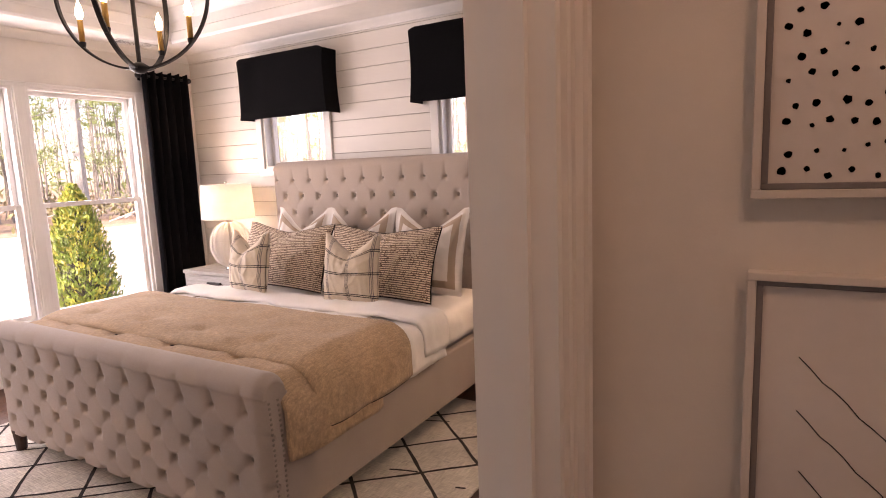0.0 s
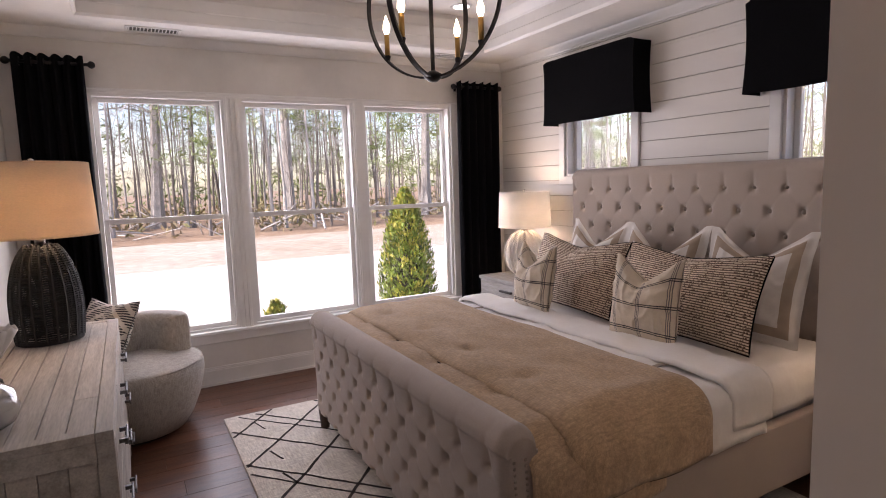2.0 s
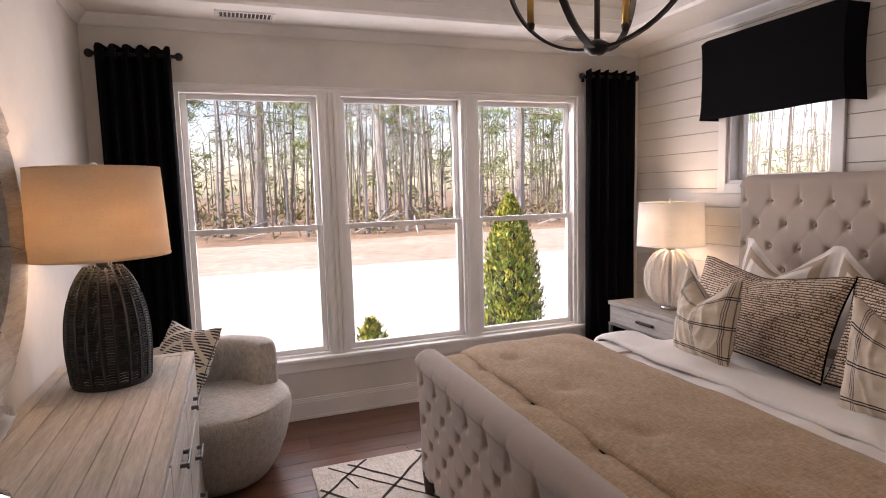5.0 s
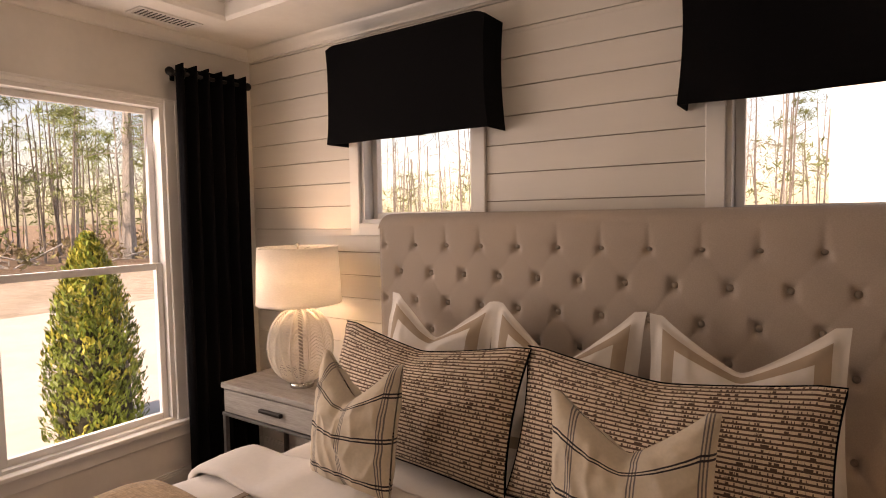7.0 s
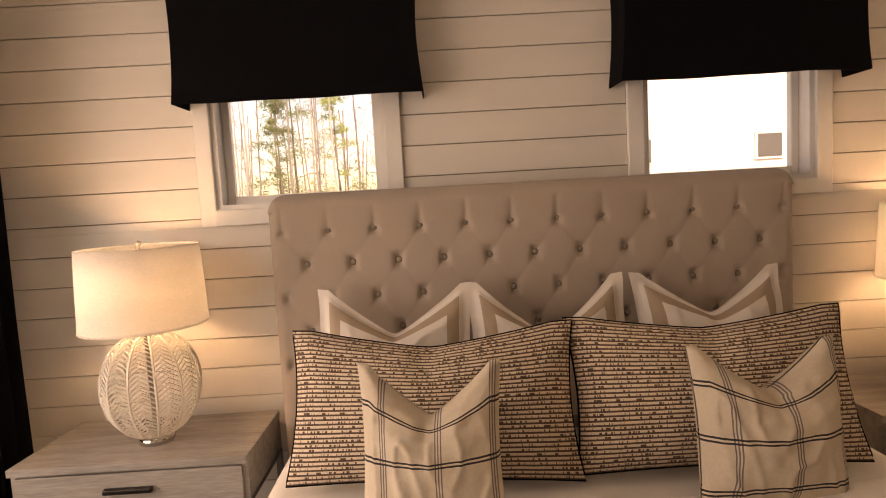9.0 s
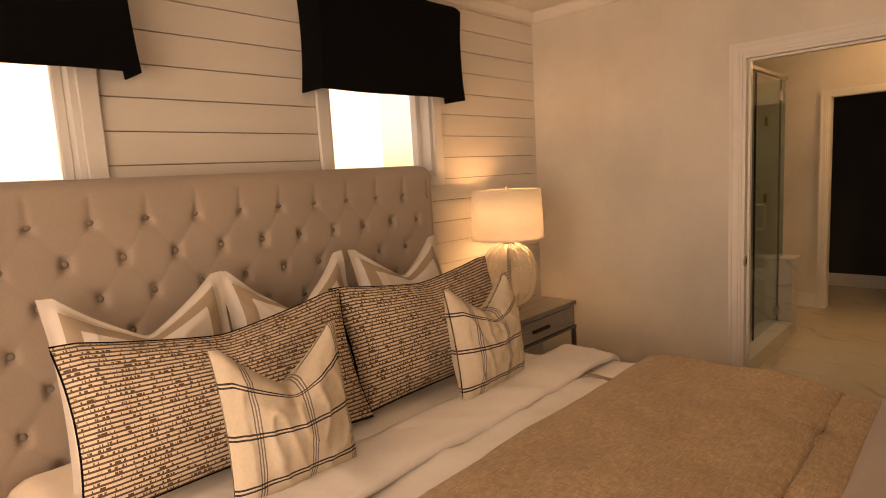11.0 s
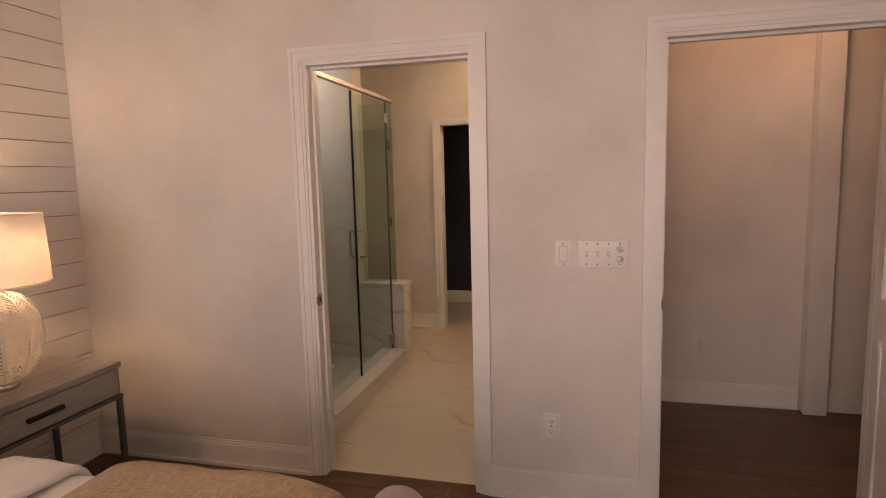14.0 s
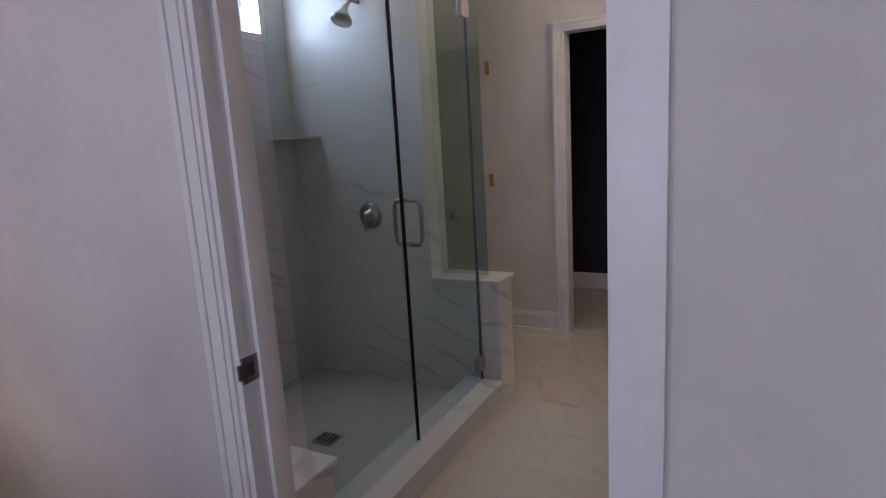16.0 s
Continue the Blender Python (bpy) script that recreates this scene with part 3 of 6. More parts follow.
def high_window(name, x0, x1):
    w = thing(name, "white high window with a clear pane", "window", ((x0 + x1) / 2, 0, HZ0), kind="structure")
    h, d = (x1 - x0) / 2, HZ1 - HZ0
    bm = bmesh.new()
    for s in (-1, 1):
        p, q = sorted((s * h, s * (h - 0.02)))
        box(bm, p, q, 0.0, 0.15, 0, d)
    box(bm, -h + 0.02, h - 0.02, 0.0, 0.15, d - 0.02, d)
    box(bm, -h + 0.02, h - 0.02, 0.0, 0.15, 0, 0.02)
    part("window_frame", bm, TRIM, w)
    bm = bmesh.new()
    for s in (-1, 1):
        p, q = sorted((s * (h - 0.02), s * (h - 0.055)))
        box(bm, p, q, 0.07, 0.105, 0.02, d - 0.02, 0.004, 1)
    box(bm, -h + 0.055, h - 0.055, 0.07, 0.105, 0.02, 0.055)
    box(bm, -h + 0.055, h - 0.055, 0.07, 0.105, d - 0.055, d - 0.02)
    sash = part("sash", bm, TRIM, w)
    part("pane", boxed(-h + 0.055, h - 0.055, 0.084, 0.09, 0.055, d - 0.055), GLASS, sash).visible_shadow = False
    for s in (-1, 1):
        p, q = sorted((s * h, s * (h + HCW)))
        part("side_casing", boxed(p, q, -0.02, 0.002, -HCW, d + HCW, 0.003, 1), TRIM, w)
    part("sill", boxed(-h - 0.002, h + 0.002, -0.024, 0.002, -HCW, 0.0, 0.004, 1), TRIM, w)
    part("head_casing", boxed(-h, h, -0.02, 0.002, d, d + HCW, 0.003, 1), TRIM, w)
    return w


for i, (a, c) in enumerate(HWIN):
    high_window("window_%d" % (i + 4), a, c)

# floor slab under planks and tiles
tagged(part("floor", boxed(-0.16, XE + 1.7, -6.2, 0.014, -0.12, -0.012), DARKLEG), "dark brown hardwood plank floor", "floor", kind="structure")
FLOOR = bpy.data.objects["floor"]

# ---- hall ----
HN = -2.90
wall("wall_hall_north", "y", HN, 0.10, XE + TW, 6.0, 0, 2.7, WALL, (), "cream hall wall with two pictures")
wall("wall_hall_east", "x", 5.90, 0.12, -6.2, HN, 0, 2.7, WALL, (), "cream hall wall with an outlet")
wall("wall_hall_south", "y", -6.2, -0.12, XE + TW, 6.0, 0, 2.7, WALL, (), "cream hall end wall")
wall("wall_hall_west", "x", XE, TW, -6.2, YS - 0.12, 0, 2.7, WALL, (), "cream hall wall")
tagged(part("ceiling_hall", boxed(XE + TW, 6.0, -6.2, HN, 2.62, 2.72), CEIL), "white hall ceiling", "ceiling", kind="structure")
baseboard("x", 5.90, -1, -3.99, HN)
baseboard("x", 5.90, -1, -6.2, -4.13)
baseboard("y", HN, -1, XE + TW + 0.03, 5.87)
tagged(part("trim_hall_pilaster", boxed(5.80, 5.90, -4.125, -3.995, 0, 2.62, 0.004, 1), TRIM), "white square-edged wall end trim", "trim", kind="structure")

# ---- bathroom ----
BX0, BX1 = XE + TW, 7.52
SY = -1.20
wall("wall_bath_east", "x", BX1, 0.12, HN + 0.1, 0.014, 0, 2.7, WALL, [(-2.06, -1.27, -0.1, 2.03)], "cream bathroom wall with a doorway")
wall("wall_bath_south", "y", HN + 0.1, -0.0001 - 0.02, BX0, 10.0, 0, 2.7, WALL, (), "cream bathroom wall")
tagged(part("ceiling_bath", boxed(BX0, 10.0, HN + 0.1, 0.014, 2.62, 2.72), CEIL), "cream bathroom ceiling", "ceiling", kind="structure")
casing("door_3_casing", BX1, -1, -2.06, -1.27, 2.03)
dj = thing("door_3_frame", "white painted door jamb", "door frame", (BX1, -1.665, 0), kind="structure")
for s in (-1, 1):
    p, q = sorted((s * 0.395, s * 0.379))
    part("jamb", boxed(-0.003, 0.123, p, q, 0, 2.03), TRIM, dj)
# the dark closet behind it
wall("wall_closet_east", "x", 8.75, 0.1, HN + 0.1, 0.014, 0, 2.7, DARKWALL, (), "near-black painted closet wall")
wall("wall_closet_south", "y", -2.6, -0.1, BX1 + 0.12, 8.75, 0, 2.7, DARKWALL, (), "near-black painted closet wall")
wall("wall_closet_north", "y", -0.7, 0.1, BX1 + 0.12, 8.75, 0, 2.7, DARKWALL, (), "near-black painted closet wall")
baseboard("x", 8.75, -1, -2.6, -0.7)
baseboard("x", BX1, -1, -1.27 + CW, 0)
tagged(part("floor_bath", boxed(XE + 0.055, 8.75, HN + 0.1, 0.014, -0.05, -0.004), GROUT), "cream veined marble tile floor", "floor", kind="structure")
FLOORB = bpy.data.objects["floor_bath"]

# shower
sh = thing("shower", "walk-in shower with white marble tile and glass", "shower", (5.6, -0.6, 0))
ox, oy = 5.6, -0.6
SX0, SX1 = 4.66, 6.33


def sbox(x0, x1, y0, y1, z0, z1, bv=0.0):
    return boxed(x0 - ox, x1 - ox, y0 - oy, y1 - oy, z0, z1, bevel=bv)


part("pan", sbox(SX0, SX1, -1.06, 0.0, 0.0, 0.035), PAN, sh, "pale mosaic shower pan")
part("curb", sbox(4.95, SX1, -1.247, -1.06, 0, 0.11), MARBLE, sh)
part("curb_cap", sbox(4.966, SX1, -1.259, -1.05, 0.11, 0.128), MARBLE, sh)
part("return_wall", sbox(SX1, 6.52, -0.87, 0.0, 0, 2.62), MARBLE, sh)
part("knee_wall", sbox(SX1, 6.52, -1.25, -0.87, 0, 0.65, 0.003), MARBLE, sh)
part("knee_wall_cap", sbox(SX1 - 0.012, 6.535, -1.262, -0.87, 0.65, 0.668, 0.004), MARBLE, sh)
part("bench", sbox(SX0, 4.95, -1.25, -0.0, 0, 0.42, 0.003), MARBLE, sh)
part("bench_seat", sbox(SX0, 4.965, -1.262, 0.0, 0.42, 0.445, 0.004), MARBLE, sh)
# large wall tiles, proud of the wall with joints between
for k in range(4):
    for j in range(3):
        xa, xb = SX0 + j * 0.567, SX0 + j * 0.567 + 0.565
        za, zb = 0.036 + k * 0.62, 0.036 + k * 0.62 + 0.618
        if k == 3:
            zb = 2.62
            for p, q, lo, hi in ((xa, min(xb, 5.70), za, zb), (max(xa, 5.70), min(xb, 6.20), za, 1.97), (max(xa, 5.70), min(xb, 6.20), 2.45, zb), (max(xa, 6.20), xb, za, zb)):
                if q - p > 0.01:
                    part("tile", sbox(p, q, -0.012, 0.014, lo, hi), MARBLE, sh)
            continue
        part("tile", sbox(xa, xb, -0.012, 0.014, za, zb), MARBLE, sh)
part("shelf", sbox(6.13, SX1, -0.20, -0.012, 1.445, 1.455), MARBLE, sh, "small pale corner shelf")
GY = -1.15
part("fixed_pane", sbox(4.96, 5.62, GY - 0.005, GY + 0.005, 0.128, 2.12), SHOWERGLASS, sh)
door = part("glass_door", sbox(5.626, 6.30, GY - 0.005, GY + 0.005, 0.135, 2.10), SHOWERGLASS, sh)
part("side_pane", sbox(6.435, 6.445, GY, -0.87, 0.668, 2.12), SHOWERGLASS, sh)
part("corner_pane", sbox(6.31, 6.44, GY - 0.005, GY + 0.005, 0.668, 2.12), SHOWERGLASS, sh)
part("edge_seal", sbox(5.620, 5.626, GY - 0.007, GY + 0.007, 0.135, 2.11), DARKMETAL, sh)
part("edge_seal", sbox(6.300, 6.305, GY - 0.007, GY + 0.007, 0.135, 2.11), GREYMETAL, sh)
part("header_rail", sbox(4.66, 6.46, GY - 0.016, GY + 0.016, 2.12, 2.152, 0.004), NICKEL, sh)
for z in (0.19, 1.95):
    part("hinge", sbox(6.245, 6.325, GY - 0.014, GY + 0.014, z, z + 0.075, 0.003), NICKEL, sh)
bm = bmesh.new()
for s in (-1, 1):
    tube(bm, [(5.665 - ox, GY - oy + s * 0.006, 0.98), (5.665 - ox, GY - oy + s * 0.05, 0.98), (5.665 - ox, GY - oy + s * 0.062, 1.0), (5.665 - ox, GY - oy + s * 0.062, 1.14), (5.665 - ox, GY - oy + s * 0.05, 1.16), (5.665 - ox, GY - oy + s * 0.006, 1.16)], 0.009, 8)
part("handle", bm, NICKEL, sh, smooth=True)
# valve on the return wall
vx, vy = SX1, -0.50
bm = bmesh.new()
lathe(bm, [(0.0, 0.0), (0.07, 0.0), (0.072, 0.006), (0.062, 0.012), (0.03, 0.014), (0.028, 0.05), (0.0, 0.052)], 28)
bmesh.ops.transform(bm, matrix=Matrix.Translation((vx - ox, vy - oy, 1.0)) @ Matrix.Rotation(radians(-90), 4, "Y"), verts=bm.verts)
vlv = part("valve", bm, NICKEL, sh, smooth=True)
part("lever", tube(bmesh.new(), [(vx - ox - 0.045, vy - oy, 1.0), (vx - ox - 0.05, vy - oy + 0.01, 0.92)], 0.008, 8), NICKEL, vlv)
bm = bmesh.new()
tube(bm, [(vx - ox, -0.53 - oy, 2.12), (vx - ox - 0.07, -0.53 - oy, 2.12), (vx - ox - 0.12, -0.53 - oy, 2.07)], 0.011, 10)
arm = part("shower_arm", bm, NICKEL, sh, smooth=True)
bm = lathe(bmesh.new(), [(0.0, 0), (0.016, 0), (0.02, -0.03), (0.05, -0.07), (0.055, -0.085), (0.0, -0.086)], 24)
bmesh.ops.transform(bm, matrix=Matrix.Translation((vx - ox - 0.115, -0.53 - oy, 2.08)) @ Matrix.Rotation(radians(30), 4, "Y"), verts=bm.verts)
part("shower_head", bm, NICKEL, sh, smooth=True)
dr = part("drain", sbox(5.57, 5.68, -0.70, -0.59, 0.035, 0.040, 0.001), NICKEL, sh)
for i in range(4):
    part("drain_slot", sbox(5.585, 5.665, -0.685 + i * 0.024, -0.675 + i * 0.024, 0.040, 0.0415), SLOT, dr)
# bath window
wb = thing("window_6", "small white window high in the shower", "window", (5.95, 0, 1.97), kind="structure")
bm = bmesh.new()
for x0, x1, z0, z1 in ((-0.25, -0.21, 0, 0.48), (0.21, 0.25, 0, 0.48), (-0.21, 0.21, 0, 0.04), (-0.21, 0.21, 0.44, 0.48)):
    box(bm, x0, x1, 0.0, 0.13, z0, z1)
part("window_frame", bm, TRIM, wb)
part("pane", boxed(-0.21, 0.21, 0.08, 0.086, 0.04, 0.44), GLASS, wb).visible_shadow = False
# knob and hinges on the far bathroom wall
kb = thing("robe_knob", "round nickel knob on the bathroom wall", "knob", (BX1, -0.44, 0.83))
bm = lathe(bmesh.new(), [(0.0, 0), (0.032, 0), (0.032, 0.006), (0.012, 0.01), (0.012, 0.035), (0.028, 0.045), (0.03, 0.06), (0.018, 0.07), (0, 0.071)], 20)
bmesh.ops.transform(bm, matrix=Matrix.Rotation(radians(-90), 4, "Y"), verts=bm.verts)
part("knob", bm, NICKEL, kb, smooth=True)
for z in (1.86, 1.09):
    hk = thing("wall_hook", "small nickel hook on the bathroom wall", "hook", (BX1, -0.74, z))
    part("back_plate", boxed(-0.006, 0, -0.014, 0.014, -0.045, 0.045, 0.002), BRASS, hk)
    part("peg", tube(bmesh.new(), [(-0.006, 0, 0.02), (-0.03, 0, 0.02), (-0.04, 0, 0.035)], 0.006, 8), BRASS, hk)

# ---- outside ----
tagged(part("ground", boxed(-400, 400, -400, 400, -0.9, -0.62), STRAW), "straw-covered ground reaching to the woods", "ground", kind="structure")


def patch(name, x0, x1, y0, y1, z, material, label, wob=0.5):
    bm = bmesh.new()
    k = 24
    top = [bm.verts.new((x0 + (x1 - x0) * i / k, y1 + wob * noise.noise((i * 0.7, y1, 1)), z)) for i in range(k + 1)]
    bot = [bm.verts.new((x0 + (x1 - x0) * i / k, y0 + wob * noise.noise((i * 0.6, y0, 5)), z)) for i in range(k + 1)]
    for i in range(k):
        bm.faces.new((bot[i], bot[i + 1], top[i + 1], top[i]))
    bmesh.ops.extrude_face_region(bm, geom=bm.faces[:])
    for q in list(bm.verts)[:2 * (k + 1)]:
        q.co.z -= 0.2
    bmesh.ops.recalc_face_normals(bm, faces=bm.faces)
    return tagged(part(name, bm, material), label, "ground", kind="structure")


patch("pavement", -12, -0.2, -40, 30, -0.56, DRIVE, "pale sunlit bare ground by the house")
patch("ground_near_woods", -21, -12, -60, 60, -0.595, DIRT, "dry tan ground before the woods")


def clump(bm, centre, r, count, size, rnd, flat=1.0, slim=0.35):
    """Small leaf blades scattered round a point."""
    for _ in range(count):
        d = Vector((rnd.gauss(0, 1), rnd.gauss(0, 1), rnd.gauss(0, 1) * flat)).normalized() * r * rnd.random() ** 0.5
        p = Vector(centre) + d
        a = Vector((rnd.gauss(0, 1), rnd.gauss(0, 1), rnd.gauss(0, 1))).normalized()
        c = a.cross(Vector((rnd.gauss(0, 1), rnd.gauss(0, 1), rnd.gauss(0, 1)))).normalized()
        s = size * (0.6 + 0.8 * rnd.random())
        bm.faces.new([bm.verts.new(q) for q in (p - a * s, p + c * s * slim, p + a * s, p - c * s * slim)])


def tree(label, h, r, pine, seed, bark):
    rnd = random.Random(seed)
    tr = thing("tree", label, "tree", (0, 0, 0), group="trees in the woods")
    lean = (rnd.uniform(-0.05, 0.05), rnd.uniform(-0.05, 0.05))
    bm = bmesh.new()
    pts = [(lean[0] * z + 0.12 * noise.noise((z * 0.3, seed, 0)), lean[1] * z + 0.12 * noise.noise((z * 0.3, seed, 9)), z) for z in [h * i / 9 for i in range(10)]]
    k = 7
    rings = []
    for i, p in enumerate(pts):
        rr = r * (1 - 0.85 * i / 9) * (1.35 if i == 0 else 1)
        rings.append([bm.verts.new((p[0] + rr * math.cos(2 * math.pi * j / k), p[1] + rr * math.sin(2 * math.pi * j / k), p[2] - (0.4 if i == 0 else 0))) for j in range(k)])
    for a, c in zip(rings, rings[1:]):
        for j in range(k):
            bm.faces.new((a[j], a[(j + 1) % k], c[(j + 1) % k], c[j]))
    tips = []
    for q in range(22 if not pine else 20):
        f = rnd.uniform(0.25, 0.97) if not pine else rnd.uniform(0.30, 0.98)
        i = min(8, int(f * 9))
        p = Vector(pts[i]).lerp(Vector(pts[i + 1]), f * 9 - i)
        an, ln = rnd.uniform(0, 6.283), h * rnd.uniform(0.10, 0.24) * (1.15 - f * 0.8)
        up = rnd.uniform(0.3, 1.1) if not pine else rnd.uniform(-0.1, 0.35)
        d = Vector((math.cos(an), math.sin(an), up)).normalized()
        mid = p + d * ln * 0.5 + Vector((rnd.uniform(-0.2, 0.2), rnd.uniform(-0.2, 0.2), 0.05))
        end = p + d * ln + Vector((0, 0, ln * (0.25 if not pine else -0.1)))
        tube(bm, [p, mid, end], r * 0.16 * (1.1 - f), 3)
        tips += [(mid, ln), (end, ln)]
        for _ in range(6 if not pine else 1):
            e2 = mid + Vector((rnd.gauss(0, 1), rnd.gauss(0, 1), abs(rnd.gauss(0, 1)))).normalized() * ln * 0.6
            tube(bm, [mid, e2], r * 0.06, 3)
    part("trunk", bm, bark, tr)
    if pine:
        bm = bmesh.new()
        for p, ln in tips:
            clump(bm, p, ln * 0.50, 44, 0.17, rnd, 0.5, 0.14)
        part("crown", bm, PINE, tr)
    return tr


rnd = random.Random(7)
protos = [tree("tall green pine in the woods", 13, 0.11, True, 1, BARK), tree("tall green pine in the woods", 10, 0.085, True, 2, BARK), tree("bare slender winter tree in the woods", 12, 0.085, False, 3, BARK),
          tree("bare slender winter tree in the woods", 9, 0.06, False, 4, BARK), tree("bare pale winter tree in the woods", 11, 0.09, False, 5, PALEBARK), tree("small young pine in the woods", 5, 0.06, True, 6, BARK)]
spots = []
for i in range(150):
    x = -rnd.uniform(24, 52)
    y = rnd.uniform(-30, 42)
    spots.append((x, y))
for i in range(28):
    spots.append((rnd.uniform(-20, 3), rnd.uniform(30, 48)))
for i, (x, y) in enumerate(spots):
    pr = protos[(0, 2, 4, 3, 2, 1, 3, 4)[i % 8]] if i >= 6 else protos[i]
    m = pose(x, y, -0.62, 0, 0, rnd.uniform(0, 360))
    if i < 6:
        pr.matrix_basis = m
    else:
        copy_thing(pr, m)
for i in range(110):
    x, y = (-rnd.uniform(25, 48), rnd.uniform(-28, 40)) if i < 88 else (rnd.uniform(-14, 2.5), rnd.uniform(26, 40))
    copy_thing(protos[(2, 3, 4, 3)[i % 4]], pose(x, y, -0.62, 0, 0, rnd.uniform(0, 360)))
# the thick grey trunks before the woods
big = tree("thick grey trunk at the edge of the woods", 19, 0.36, True, 11, PALEBARK)
big.matrix_basis = pose(-30, 5.4, -0.62)
copy_thing(big, pose(-33, -1.6, -0.62, 0, 3, 70))
copy_thing(big, pose(-30, 14.6, -0.62, 2, 0, 140))

bm = bmesh.new()
for i in range(420):
    x, y = -rnd.uniform(23, 44), rnd.uniform(-28, 42)
    clump(bm, (x, y, -0.3 + rnd.random() * 0.5), rnd.uniform(0.4, 1.0), 16, 0.2, rnd, 0.6)
tagged(part("undergrowth", bm, BRUSH), "dry tangled undergrowth along the woods", "undergrowth", kind="stuff")
bm = bmesh.new()
for i in range(150):
    x, y = -rnd.uniform(22, 34), rnd.uniform(-20, 34)
    a = rnd.uniform(0, 6.28)
    ln = rnd.uniform(0.5, 2.5)
    tube(bm, [(x, y, -0.5), (x + math.cos(a) * ln, y + math.sin(a) * ln, -0.5 + rnd.uniform(0, 1.2))], rnd.uniform(0.02, 0.06), 4)
tagged(part("fallen_branches", bm, PALEBARK), "fallen dead branches at the wood edge", "branches", kind="stuff")


bm = bmesh.new()
for i in range(480):
    x, y = (-rnd.uniform(46, 75), rnd.uniform(-60, 80)) if i < 380 else (rnd.uniform(-45, 2.5), rnd.uniform(48, 70))
    h = rnd.uniform(6, 13)
    dx = rnd.uniform(-0.6, 0.6)
    tube(bm, [(x, y, -0.7), (x + dx * 0.4, y + dx * 0.5, h * 0.5), (x + dx, y + dx, h)], rnd.uniform(0.03, 0.085), 3)
    for k in range(4):
        z = h * rnd.uniform(0.35, 0.95)
        an = rnd.uniform(0, 6.283)
        tube(bm, [(x + dx * z / h, y + dx * z / h, z), (x + 1.6 * math.cos(an), y + 1.6 * math.sin(an), z + rnd.uniform(0.2, 1.4))], 0.03, 3)
tagged(part("far_woods", bm, BARK), "distant bare trunks of the winter woods", "woods", kind="stuff")
bm = bmesh.new()
for i in range(900):
    x, y = (-rnd.uniform(44, 70), rnd.uniform(-60, 80)) if i < 720 else (rnd.uniform(-40, 2.5), rnd.uniform(46, 65))
    clump(bm, (x, y, rnd.uniform(0, 9) * rnd.random() + 0.2), rnd.uniform(0.6, 1.6), 16, 0.34, rnd, 0.6, 0.2)
tagged(part("far_foliage", bm, PINE), "distant thin green foliage of the woods", "woods", kind="stuff")


def arborvitae(name, label, h, r, seed, loc, material, sprays=2600):
    rnd = random.Random(seed)
    tr = thing(name, label, "shrub", loc)
    part("trunk", lathe(bmesh.new(), [(0.03, 0), (0.015, h * 0.9)], 8, close=True), BARK, tr)
    dense = sprays > 1000
    # near-black turned core: shade between the sprays, put in as dark colour
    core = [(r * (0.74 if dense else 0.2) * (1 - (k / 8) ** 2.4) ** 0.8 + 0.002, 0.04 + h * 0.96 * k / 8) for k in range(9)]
    part("shade_core", lathe(bmesh.new(), core, 14), LEAFD, tr, "dark solid core standing in for shade inside the shrub")
    bm, tip = bmesh.new(), bmesh.new()
    for i in range(sprays):
        f = rnd.random() ** 0.8
        rr = r * (1 - f ** 2.4) ** 0.8 * (rnd.uniform(0.74, 1.06) if dense else rnd.uniform(0.1, 1.3))
        an = rnd.uniform(0, 6.283)
        p = Vector((rr * math.cos(an), rr * math.sin(an), 0.03 + f * h))
        out = Vector((math.cos(an) * 0.5, math.sin(an) * 0.5, 1)).normalized()
        side = out.cross(Vector((math.cos(an), math.sin(an), 0))).normalized()
        tgt = tip if (rnd.random() < 0.16 + 0.5 * f * f) else bm
        for s in range(5):
            q = p + side * rnd.uniform(-0.04, 0.04) + out * rnd.uniform(-0.05, 0.05)
            o = (out + Vector((rnd.gauss(0, 0.4), rnd.gauss(0, 0.4), rnd.gauss(0, 0.3)))).normalized()
            sd = (side + Vector((rnd.gauss(0, 0.4), rnd.gauss(0, 0.4), 0))).normalized()
            z = 0.036 * rnd.uniform(0.6, 1.2)
            tgt.faces.new([tgt.verts.new(w) for w in (q - o * z, q + sd * z * 0.4, q + o * z, q - sd * z * 0.4)])
    part("foliage", bm, material, tr)
    part("golden_tips", tip, ARBORTIP, tr)
    return tr


arborvitae("arborvitae", "conical green arborvitae shrub outside the window", 1.95, 0.44, 3, (-3.0, 0.34, -0.57), ARBOR)
arborvitae("low_shrub", "small yellow-green shrub below the window", 0.86, 0.26, 5, (-1.3, -1.97, -0.57), ARBOR, 420)

# rail fence behind the side yard
fn_ = thing("rail_fence", "pale wooden rail fence before the woods", "fence", (-1.6, 14.5, -0.62))
for i in range(6):
    part("post", boxed(-3.0 + i * 1.2 - 0.045, -3.0 + i * 1.2 + 0.045, -0.045, 0.045, -0.1, 1.75, 0.01), PALEBARK, fn_)
for z in (0.75, 1.25, 1.68):
    part("rail", boxed(-3.1, 3.1, -0.07, -0.045, z - 0.04, z + 0.04, 0.006), PALEBARK, fn_)

